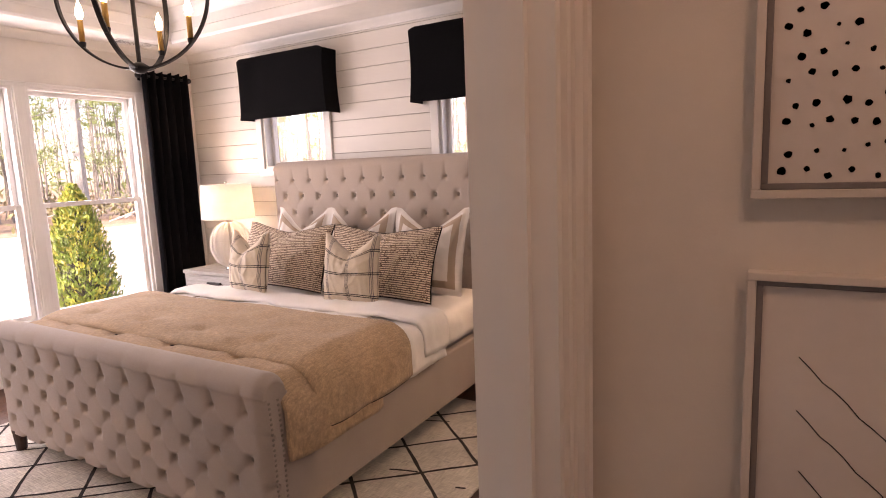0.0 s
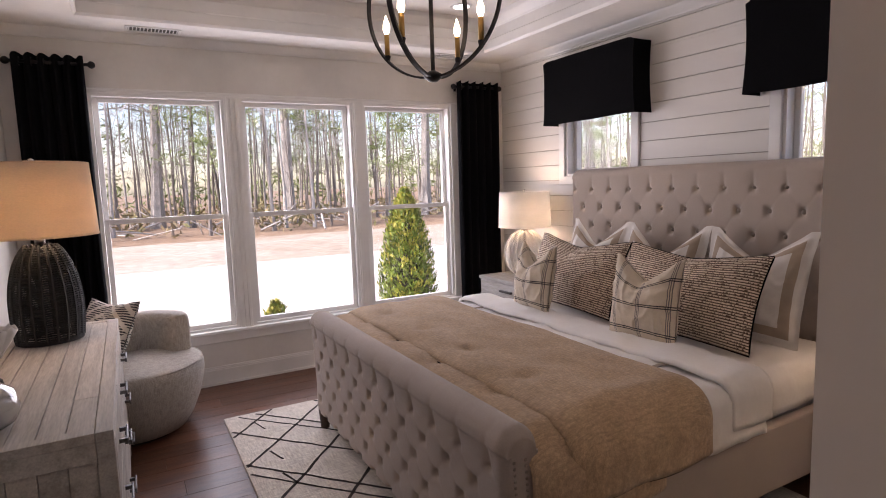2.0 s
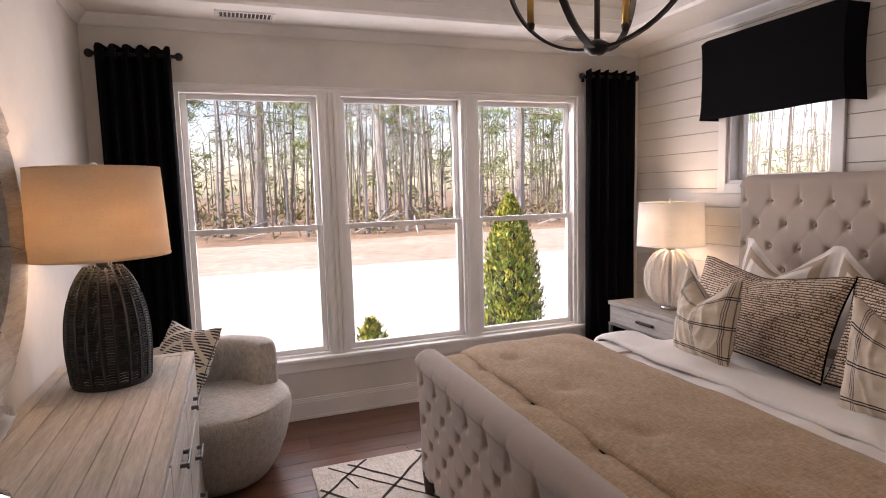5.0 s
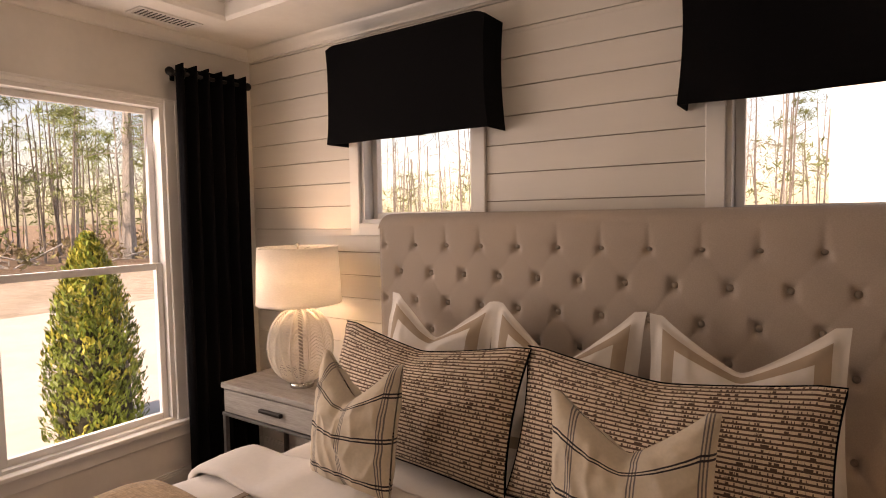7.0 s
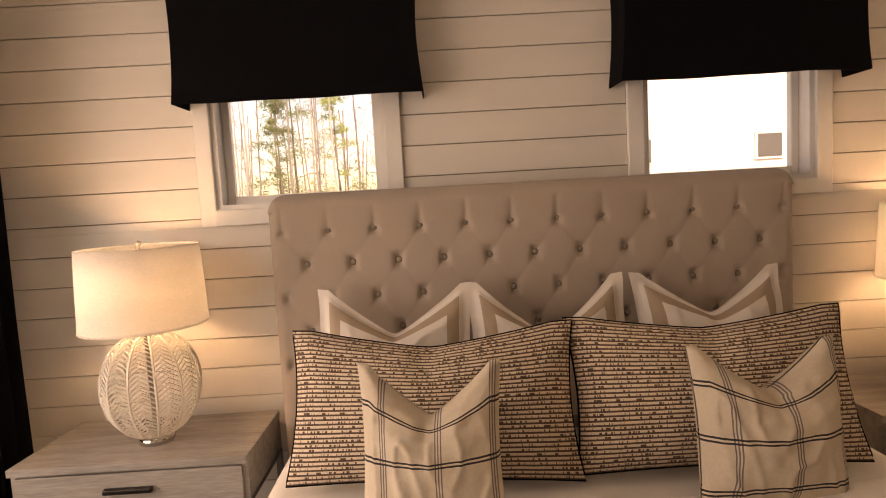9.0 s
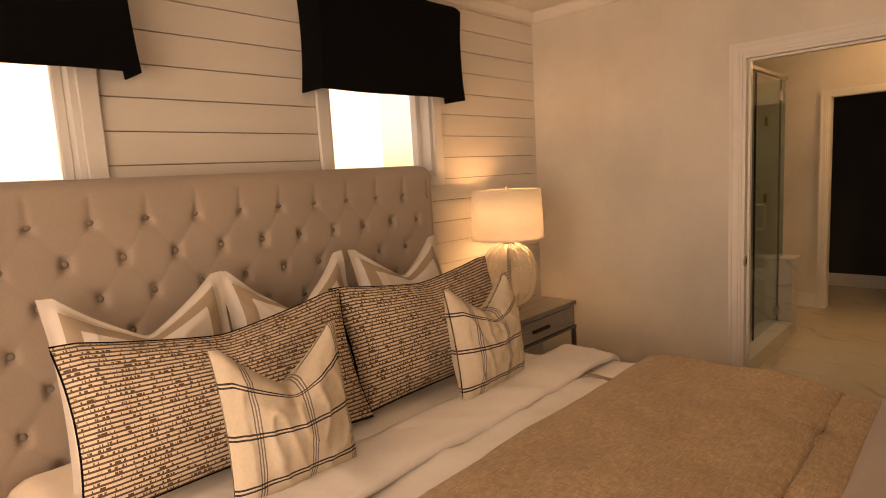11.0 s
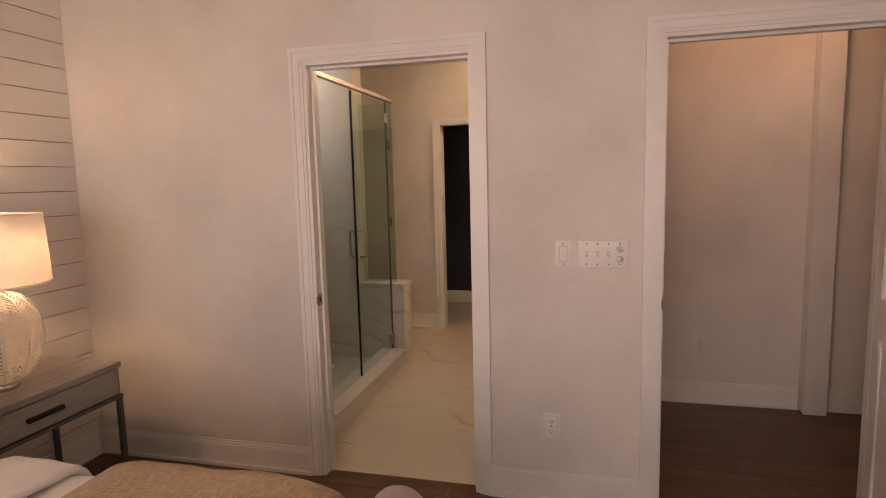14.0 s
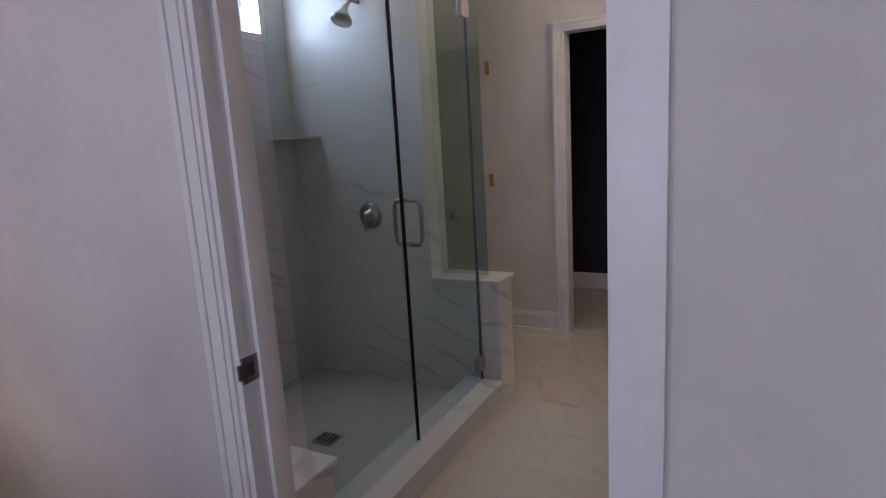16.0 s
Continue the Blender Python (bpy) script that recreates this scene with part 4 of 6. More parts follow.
# neighbour's house
nb = thing("neighbour_house", "white sided neighbouring house with small windows", "house", (5.6, 11, -0.62))
part("wall", boxed(-2.62, 7, 0, 8, 0, 6), SIDING, nb)
bm = bmesh.new()
vs = [bm.verts.new(p) for p in ((-3, -0.4, 6), (7.4, -0.4, 6), (7.4, 8.4, 6), (-3, 8.4, 6), (-3, 4, 9), (7.4, 4, 9))]
for f in ((0, 1, 5, 4), (2, 3, 4, 5), (0, 4, 3), (1, 2, 5), (0, 3, 2, 1)):
    bm.faces.new([vs[i] for i in f])
part("roof", bm, ROOF, nb)
for x in (-1.10, 1.12, 4.2):
    wd = part("window", boxed(x - 0.34, x + 0.34, -0.05, 0.02, 2.66, 3.31, 0.01), TRIM, nb)
    part("pane", boxed(x - 0.28, x + 0.28, -0.065, -0.051, 2.72, 3.25), GREYMETAL, wd)

# ---- bed ----
BX = 2.237
bed = thing("bed", "beige linen upholstered bed with diamond-tufted headboard and footboard", "bed", (BX, -1.25, 0))


def tuft(x, z, sx, sz, z_top, amp, shift=0.0):
    """Relief of diamond tufting: soft folds between buttons, pleats above the top row."""
    x += shift
    if z > z_top:
        w = abs(math.sin(math.pi * (x / sx)))
        f = max(0.0, 1 - (z - z_top) / 0.16)
        return amp * (1 - (1 - min(1.0, w * 3.0) ** 0.5) * f * f * (0.28 if amp < 0.04 else 0.45) - 0.20 * f * f * (1 - w))
    u, v = x / sx + (z - z_top) / (2 * sz), x / sx - (z - z_top) / (2 * sz)
    a, c = abs(math.sin(math.pi * u)), abs(math.sin(math.pi * v))
    crease = min(1.0, min(a, c) * 4.0) ** 0.5
    near = math.sqrt(a * a + c * c)
    dimple = math.exp(-(near / 0.42) ** 2)
    fold = 0.04 + (0.11 if amp < 0.04 else 0.16) * math.exp(-(max(a, c) / 0.75) ** 2)
    return amp * (1 - fold * (1 - crease) - (0.75 if amp < 0.04 else 0.65) * dimple)


def upholstered(width, z0, z1, thick, y_face, sgn, sx, sz, z_top, amp, roll, nx, nz, shift=0.0):
    """A padded board with a tufted face on one side and rounded edges all round."""
    def fn(a, c):
        # c runs up the face, over the top and down the back
        x = (a - 0.5) * width
        face, top = z1 - z0 - thick / 2, math.pi * thick / 2
        tot = 2 * face + top
        s = c * tot
        h = tuft(x, z0 + min(s, face + thick * 0.3), sx, sz, z_top, amp, shift)
        edge = min(1.0, (0.5 - abs(a - 0.5)) * width / 0.05)
        rim = 1 - (1 - edge) ** 2
        if s < face:
            z = z0 + s
            lean = roll * max(0, (z - z0) / (z1 - z0)) ** 3
            d = thick / 2 + (h - amp) - (1 - rim) * 0.03
            return Vector((x, y_face + sgn * (d + lean - thick / 2), z))
        if s < face + top:
            an = (s - face) / (thick / 2)
            r = thick / 2 + (h - amp) * max(0, math.cos(an / 2)) - (1 - rim) * 0.02
            lean = roll
            return Vector((x, y_face + sgn * (math.cos(an) * r + lean - thick / 2), z1 - thick / 2 + math.sin(an) * r - (1 - rim) * 0.012))
        z = z1 - thick / 2 - (s - face - top)
        lean = roll * max(0, (z - z0) / (z1 - z0)) ** 3
        return Vector((x, y_face + sgn * (-thick / 2 + lean - thick / 2 + (1 - rim) * 0.02), z))

    bm = sheet(nx, nz, fn)
    # close the two ends and the underside
    bm.verts.ensure_lookup_table()
    row = nx + 1
    bm.faces.new([bm.verts[j * row] for j in range(nz + 1)])
    bm.faces.new([bm.verts[j * row + nx] for j in range(nz, -1, -1)])
    bm.faces.new([bm.verts[i] for i in range(nx, -1, -1)] + [bm.verts[nz * row + i] for i in range(row)])
    bmesh.ops.recalc_face_normals(bm, faces=bm.faces)
    return bm


HSX, HSZ, HTOP, HW, HDX = 0.1816, 0.135, 1.421, 1.05, -0.022
hb = part("headboard", upholstered(2 * HW, 0.12, 1.568, 0.13, -0.18 + 1.25, -1, HSX, HSZ, HTOP, 0.036, 0.0, 330, 300, HSX / 2), BED, bed, smooth=True)
# round the top corners
for q in hb.data.vertices:
    dx, dz = abs(q.co.x) - (HW - 0.07), q.co.z - 1.498
    if dx > 0 and dz > 0 and math.hypot(dx, dz) > 0.07:
        k = 0.07 / math.hypot(dx, dz)
        q.co.x, q.co.z = math.copysign(HW - 0.07 + dx * k, q.co.x), 1.498 + dz * k
    q.co.x += HDX


def buttons(parent, sx, sz, z_top, rows, half, y, sgn, first=0.0, dx=0.0):
    src = None
    for r in range(rows):
        z = z_top - r * sz
        k0 = first if r % 2 == 0 else 0.5 - first
        for k in range(-14, 15):
            x = (k + k0) * sx
            if abs(x) > half:
                continue
            x += dx
            if src is None:
                bm = lathe(bmesh.new(), [(0.0, 0.010), (0.006, 0.0095), (0.011, 0.006), (0.013, 0.0)], 12)
                bmesh.ops.transform(bm, matrix=Matrix.Rotation(radians(90) * -sgn, 4, "X"), verts=bm.verts)
                src = part("button", bm, BUTTON, parent, smooth=True)
                src.matrix_basis = pose(x, y, z)
            else:
                shared("button", src, parent, pose(x, y, z))


buttons(hb, HSX, HSZ, HTOP, 6, HW - 0.10, -0.18 + 1.25 + 0.022, -1, 0.5, HDX)
FSX, FSZ, FTOP = 0.188, 0.098, 0.60
FW = 1.045
fb = part("footboard", upholstered(2 * FW, 0.115, 0.745, 0.15, -2.30 + 1.25, -1, FSX, FSZ, FTOP, 0.045, 0.02, 240, 160), BED, bed, smooth=True)
buttons(fb, FSX, FSZ, FTOP, 5, FW - 0.08, -2.30 + 1.25 + 0.026, -1)
bm = bmesh.new()
for s in (-1, 1):
    for dy in (0.018, 0.062):
        for i in range(26):
            z = 0.13 + i * 0.0205
            y = -1.05 + dy - 0.02 * ((z - 0.115) / 0.62) ** 3 + 0.018
            box(bm, s * FW - 0.004, s * FW + 0.004, y - 0.005, y + 0.005, z - 0.005, z + 0.005, 0.002, 1)
part("nailhead_trim", bm, BUTTON, fb, "small dull nailheads")["kind"] = "stuff"
for s in (-1, 1):
    part("side_rail", boxed(s * 1.0 - 0.03, s * 1.0 + 0.03, -1.00, 1.06, 0.125, 0.425, 0.012), BED, bed)
for x in (-0.97, 0.97):
    for y in (-1.02, 1.0):
        part("leg", lathe(bmesh.new(), [(0.026, 0.012), (0.036, 0.13)], 12, (x, y), close=True), DARKLEG, bed)
part("slat_base", boxed(-0.97, 0.97, -1.0, 1.06, 0.22, 0.26), DARKLEG, bed)

mattress = tagged(part("mattress", boxed(BX - 0.965, BX + 0.965, -2.20, -0.20, 0.26, 0.60, 0.05, 4), SHEET, smooth=True), "white fitted mattress in the upholstered bed", "mattress")


def drape(name, x0, x1, y0, y1, z, dropL, dropR, material, label, cat, wob=0.006, rad=0.07, thick=0.016, seed=0, nx=90, ny=60, puff=0.0, owner=None):
    """Bedding spread over the mattress and hanging down at the sides."""
    w = x1 - x0
    tot = w + dropL + dropR

    def fn(a, c):
        s = a * tot - dropL
        y = y0 + (y1 - y0) * c
        if s < 0:
            x, zz = x0 - 0.0, z + s
        elif s > w:
            x, zz = x1, z - (s - w)
        else:
            x, zz = x0 + s, z
        # round the long edges
        for e, d in ((x0, 1), (x1, -1)):
            t_ = (x - e) * d
            if t_ < rad and zz > z - rad:
                cx, cz = e + d * rad, z - rad
                v = Vector((x - cx, zz - cz))
                if v.length > 1e-6:
                    v = v.normalized() * rad
                    x, zz = cx + v.x, cz + v.y
        nz = (1 - abs(noise.noise((x * 2.2 + seed, y * 5 + x * 2, zz * 4)))) ** 6 * wob * 0.7 + noise.noise((x * 4 + seed, y * 4, zz * 4)) * wob + noise.noise((x * 11, y * 3 + seed, zz * 9)) * wob * 0.6
        edge = min(1, min(c, 1 - c) * 12)
        top = min(1, max(0, (zz - z + rad) / rad))
        if s < 0 or s > w:
            x += (1 if s > w else -1) * (0.012 * (0.5 + 0.5 * math.sin(y * 17 + seed)) * min(1, (z - zz) / 0.2) + nz)
        return Vector((x, y + 0.012 * noise.noise((x * 2, seed, c * 3)), zz + (nz + puff * edge ** 0.5) * top))

    ob = part(name, sheet(nx, ny, fn), material, smooth=True)
    solid(ob, thick, 1.0)
    if owner:
        ob.parent = owner
        return tagged(ob, label)
    return tagged(ob, label, cat)


drape("flat_sheet", BX - 1.0, BX + 1.0, -1.30, -0.24, 0.628, 0.16, 0.16, SHEET, "white cotton sheet over the mattress", "sheet", seed=2, thick=0.01)
duvet = drape("duvet", BX - 1.035, BX + 1.035, -2.17, -1.02, 0.652, 0.22, 0.215, DUVET, "white duvet spread across the bed", "duvet", wob=0.015, seed=5, thick=0.022)
# folded-over duvet edge
duvet_fold = drape("duvet_fold", BX - 1.045, BX + 1.045, -1.24, -0.99, 0.675, 0.16, 0.18, DUVET, "white folded-back duvet edge with taupe stitching", "duvet fold", wob=0.012, seed=8, thick=0.02, ny=14, puff=0.008)
drape("stitched_band", BX - 1.047, BX + 1.047, -1.232, -1.224, 0.6905, 0.13, 0.15, TAUPE, "thin taupe stitched line on the duvet fold", "stitching", wob=0.006, seed=8, thick=0.003, ny=2, puff=0.0, owner=duvet_fold)
for x in (BX - 0.72, BX + 0.74):
    bm = sheet(2, 30, lambda a, c, x=x: Vector((x - 0.012 + 0.024 * a, -1.52 + 0.29 * c, 0.679 + 0.006 * noise.noise((x * 4, c * 3, 1)))))
    solid(part("stripe", bm, TAUPE, duvet, "taupe embroidered stripe"), 0.004, 1.0)


def blanket():
    bl = thing("blanket", "tan woven linen blanket folded over the bed foot", "blanket", (BX, -1.78, 0.66))

    def layer(x0, x1, y0, y1, z, dl, dr, thick, seed, skew):
        w = x1 - x0
        tot = w + dl + dr

        def fn(a, c):
            s = a * tot - dl
            y = y0 + (y1 - y0) * c
            rad = 0.11
            arc = rad * math.pi / 2
            if s > w - rad:
                t_ = s - (w - rad)
                if t_ < arc:
                    x, zz = x1 - rad + rad * math.sin(t_ / rad), z - rad + rad * math.cos(t_ / rad)
                else:
                    x, zz = x1, z - rad - (t_ - arc)
            elif s < rad:
                t_ = rad - s
                if t_ < arc:
                    x, zz = x0 + rad - rad * math.sin(t_ / rad), z - rad + rad * math.cos(t_ / rad)
                else:
                    x, zz = x0, z - rad - (t_ - arc)
            else:
                x, zz = x0 + s, z
            hang = max(0, z - zz)
            # padded, with tied dimples
            e = min(c, 1 - c)
            pad = 0.030 * min(1, e * 7) ** 0.5
            for bx in (-0.75, -0.3, 0.15, 0.6):
                d2 = ((x - bx - 0.05) ** 2 + (c - 0.22) ** 2 * 0.4) / 0.0022
                pad -= 0.016 * math.exp(-d2)
            nz = 0.010 * noise.noise((x * 3 + seed, y * 6, zz * 2)) + 0.006 * noise.noise((x * 9, y * 9 + seed, zz * 7))
            yy = y + skew * hang + 0.02 * noise.noise((x * 2.5, seed, zz * 3)) * (1 if e < 0.2 else 0.3)
            flat = max(0.0, 1 - hang / 0.1)
            out = (1 - flat) * (pad + nz)
            return Vector((x + (out if s > w / 2 else -out), yy, zz + flat * (pad + nz)))

        return sheet(110, 44, fn), fn

    lo, _ = layer(-1.05, 1.055, -0.43, 0.16, 0.012, 0.10, 0.235, 0.02, 3, 0.0)
    solid(part("under_fold", lo, BLANKET, bl, smooth=True), 0.02, 0.0)
    up, fn = layer(-1.065, 1.068, -0.29, 0.385, 0.042, 0.10, 0.195, 0.03, 7, 0.04)
    solid(part("top_fold", up, BLANKET, bl, smooth=True), 0.024, 0.0)
    bm = tube(bmesh.new(), [fn(1.0, i / 40) + Vector((0, 0, -0.004)) for i in range(41)], 0.006, 6)
    part("piping", bm, BLACKCLOTH, bl, "dark edge piping")
    bm = tube(bmesh.new(), [fn(i / 60, 0.0) + Vector((0, -0.004, -0.006)) for i in range(61)], 0.004, 6)
    part("piping", bm, BLACKCLOTH, bl, "dark edge piping")


blanket()


def pillow(name, label, group, w, h, th, material, loc, tilt, rz, chop=0.0, ears=0.05, piping=None, flange=0.0, seed=0, roll=0):
    """A stuffed cushion standing on its lower edge; chop is the dent in its top."""
    ob = thing(name, label, "pillow", loc, 0, group)
    ob.matrix_basis = pose(*loc, 0, 0, rz) @ pose(0, 0, 0, tilt, roll, 0)
    k = 56

    def outline(u, v):
        x = w / 2 * u * (1 - ears * (1 - v * v) ** 1.0 * abs(u))
        z = h / 2 * v * (1 - ears * (1 - u * u) * abs(v))
        t_ = max(0, (v + 0.35) / 1.35)
        q = math.sqrt(u * u + 0.004)
        z -= chop * max(0.0, 1 - q / 0.85) ** 0.9 * t_ ** 1.5
        return x, z + h / 2

    def side(sg):
        def fn(a, c):
            u, v = a * 2 - 1, c * 2 - 1
            x, z = outline(u, v)
            fl = 1 - flange
            uu, vv = min(1, abs(u) / fl), min(1, abs(v) / fl)
            p = max(0, (1 - uu ** 2.2)) ** 0.55 * max(0, (1 - vv ** 2.2)) ** 0.55
            d = th / 2 * p + 0.003
            if chop:
                d *= 1 - 0.45 * math.exp(-(u / 0.12) ** 2) * max(0, v) ** 1.2
            d += 0.010 * noise.noise((u * 2.2 + seed, v * 2.2, sg)) * p + 0.004 * noise.noise((u * 6 + seed, v * 6, sg)) * min(1, p * 3)
            crease = (1 - abs(noise.noise((u * 2.6 + seed, v * 1.3 + 0.8 * u, 3 + sg)))) ** 9
            d += 0.009 * crease * min(1, p * 2)
            wav = 0.012 * noise.noise((u * 3, v * 3, seed)) * (1 - p) if flange else 0
            return Vector((x, sg * d + wav, z))
        return fn

    fn = side(-1)
    part("front", sheet(k, k, fn), material, ob, smooth=True)
    part("back", sheet(k, k, side(1)), material, ob, smooth=True)
    if piping:
        pts = [(-1 + 2 * i / 30, -1) for i in range(30)] + [(1, -1 + 2 * i / 30) for i in range(30)] + [(1 - 2 * i / 30, 1) for i in range(30)] + [(-1, 1 - 2 * i / 30) for i in range(30)]
        bm = tube(bmesh.new(), [(outline(u, v)[0], 0, outline(u, v)[1]) for u, v in pts], 0.0045, 6, closed=True)
        part("piping", bm, piping, ob, "dark cord piping", smooth=True)
    return ob


GRP = "pillows on the bed"
for i, (x, w_, rz, dent) in enumerate(((1.645, 0.575, -3, 0.17), (2.225, 0.60, 3, 0.21), (2.825, 0.575, 2, 0.16))):
    pillow("euro_sham", "white sham pillow with a taupe border band", GRP, w_, 0.60, 0.17, BORDER, (x, -0.49, 0.63), -17, rz, dent, 0.06, None, 0.10, i)
pillow("lumbar_pillow", "cream and dark brown woven lumbar pillow with black piping", GRP, 0.905, 0.475, 0.20, WOVEN, (1.768, -0.78, 0.665), -21, -5, 0.06, 0.055, BLACKCLOTH, 0, 5)
pillow("lumbar_pillow", "cream and dark brown woven lumbar pillow with black piping", GRP, 0.88, 0.475, 0.20, WOVEN, (2.645, -0.80, 0.665), -20, -2, 0.045, 0.055, BLACKCLOTH, 0, 6)
pillow("plaid_pillow", "cream square pillow with black and grey windowpane lines", GRP, 0.375, 0.43, 0.17, PLAID, (1.772, -1.05, 0.675), -10, -5, 0.13, 0.07, None, 0, 8)
pillow("plaid_pillow", "cream square pillow with black and grey windowpane lines", GRP, 0.405, 0.43, 0.17, PLAID, (2.655, -1.04, 0.675), -9, 3, 0.12, 0.07, None, 0, 9)

# ---- nightstands and their lamps ----


def nightstand():
    ns = thing("nightstand", "grey-washed wood nightstand with one drawer on steel legs", "nightstand", (0.69, -0.25, 0), group="nightstands")
    w, d, h = 0.42, 0.22, 0.655
    part("top", boxed(-w, w, -d - 0.006, d, h - 0.028, h, 0.003), GREYWOOD, ns)
    part("case", boxed(-w + 0.003, w - 0.003, -d + 0.012, d, h - 0.165, h - 0.028), GREYWOOD, ns)
    part("bottom_rail", boxed(-w, w, -d - 0.004, d, h - 0.182, h - 0.165, 0.002), GREYMETAL, ns)
    dr = part("drawer", boxed(-w + 0.022, w - 0.022, -d - 0.002, -d + 0.012, h - 0.158, h - 0.036, 0.003), GREYWOOD, ns)
    part("handle", boxed(-0.085, 0.085, -d - 0.024, -d - 0.002, h - 0.106, h - 0.086, 0.005), DARKMETAL, dr, "dark metal pull")
    for x in (-w + 0.012, w - 0.012):
        for y in (-d + 0.012, d - 0.012):
            part("leg", boxed(x - 0.012, x + 0.012, y - 0.012, y + 0.012, 0, h - 0.182, 0.002), GREYMETAL, ns)
    for y in (-d + 0.012, d - 0.012):
        part("stretcher", boxed(-w + 0.024, w - 0.024, y - 0.008, y + 0.008, 0.03, 0.048), GREYMETAL, ns)
    return ns


ns = nightstand()
copy_thing(ns, pose(3.80, -0.25, 0))


def woven_body(lamp, prof, meridians, rings, cord, zig, material):
    """Cords on a turned form: upright ribs and slanting strands between them."""
    for m in range(meridians):
        an = 2 * math.pi * m / meridians
        pts = [(prof(i / 18)[0] * math.cos(an), prof(i / 18)[0] * math.sin(an), prof(i / 18)[1]) for i in range(19)]
        part("rib", tube(bmesh.new(), pts, cord * 1.6, 5), material, lamp)
    for q in range(1, rings):
        f = q / rings
        pts = []
        n_ = meridians * 2
        for i in range(n_):
            ff = min(0.99, max(0.01, f + (zig if i % 2 else -zig)))
            r, z = prof(ff)
            an = 2 * math.pi * i / n_
            pts.append((r * math.cos(an), r * math.sin(an), z))
        part("strand", tube(bmesh.new(), pts, cord, 4, closed=True), material, lamp)


def shade(lamp, r0, r1, z0, z1, material):
    ob = part("shade", lathe(bmesh.new(), [(r0, z0), (r0 - 0.002, z0 + 0.01), ((r0 + r1) / 2, (z0 + z1) / 2), (r1, z1)], 48), material, lamp, smooth=True)
    solid(ob, 0.003)
    for r, z in ((r0, z0), (r1, z1)):
        part("shade_rim", tube(bmesh.new(), [(r * math.cos(2 * math.pi * i / 40), r * math.sin(2 * math.pi * i / 40), z) for i in range(40)], 0.003, 5, closed=True), material, lamp)
    bm = bmesh.new()
    for i in range(3):
        an = 2 * math.pi * i / 3
        tube(bm, [(0, 0, z1 - 0.02), (r1 * math.cos(an), r1 * math.sin(an), z1 - 0.01)], 0.002, 4)
    tube(bm, [(0, 0, z0 - 0.02), (0.035, 0, (z0 + z1) / 2), (0, 0, z1 - 0.01)], 0.002, 4)
    part("harp", bm, NICKEL, lamp)
    part("finial", lathe(bmesh.new(), [(0.0, z1 - 0.02), (0.005, z1 - 0.018), (0.005, z1 + 0.005), (0.011, z1 + 0.012), (0.011, z1 + 0.02), (0.0, z1 + 0.026)], 14), CHROME, lamp, smooth=True)


def bedside_lamp():
    lp = thing("table_lamp", "white woven cord globe table lamp, lit, on the nightstand", "table lamp", (*LAMP_L, 0.655), group="bedside lamps")
    part("base", lathe(bmesh.new(), [(0.0, 0.0), (0.062, 0.0), (0.064, 0.004), (0.064, 0.024), (0.06, 0.028), (0.03, 0.03), (0.0, 0.03)], 28), CHROME, lp, smooth=True)

    def prof(f):
        an = math.pi * (0.08 + 0.84 * f)
        return 0.172 * math.sin(an) ** 0.85, 0.225 - 0.198 * math.cos(an)
    woven_body(lp, prof, 12, 28, 0.0032, 0.028, CORD)
    part("stem", lathe(bmesh.new(), [(0.012, 0.03), (0.012, 0.44), (0.03, 0.42), (0.03, 0.435), (0.012, 0.45), (0.011, 0.50)], 14), NICKEL, lp, smooth=True)
    shade(lp, 0.222, 0.208, 0.452, 0.745, SHADEW)
    part("bulb", lathe(bmesh.new(), [(0.0, 0.63), (0.02, 0.62), (0.03, 0.595), (0.026, 0.57), (0.012, 0.545), (0.012, 0.50)], 14), FLAME, lp, smooth=True)
    return lp


copy_thing(bedside_lamp(), pose(*LAMP_R, 0.655))

# ---- dresser wall ----
DX0, DX1, DY0, DY1, DH = 0.96, 2.72, -3.885, -3.335, 0.80
ds = thing("dresser", "whitewashed plank dresser with drawers and dark pulls", "dresser", ((DX0 + DX1) / 2, (DY0 + DY1) / 2, 0))
W, D = (DX1 - DX0) / 2, (DY1 - DY0) / 2
for x0, x1, y0, y1 in ((-W, W, -D, -D + 0.05), (-W, W, D - 0.05, D), (-W, -W + 0.05, -D + 0.05, D - 0.05), (W - 0.05, W, -D + 0.05, D - 0.05)):
    part("top_border", boxed(x0 + 0.0005, x1 - 0.0005, y0 + 0.0005, y1 - 0.0005, DH - 0.03, DH, 0.0025), WHITEWASH, ds)
rnd = random.Random(4)
yy = -D + 0.05
for i in range(6):
    y1 = yy + (2 * D - 0.10) / 6
    cut = rnd.uniform(-0.6, 0.6)
    for a, c in ((-W + 0.05, cut), (cut, W - 0.05)):
        part("top_plank", boxed(a + 0.001, c - 0.001, yy + 0.001, y1 - 0.001, DH - 0.028, DH - 0.001 - 0.002 * rnd.random(), 0.002), WHITEWASH, ds)
    yy = y1
part("carcass", boxed(-W + 0.02, W - 0.02, -D + 0.005, D - 0.02, 0.08, DH - 0.03), WHITEWASH, ds)
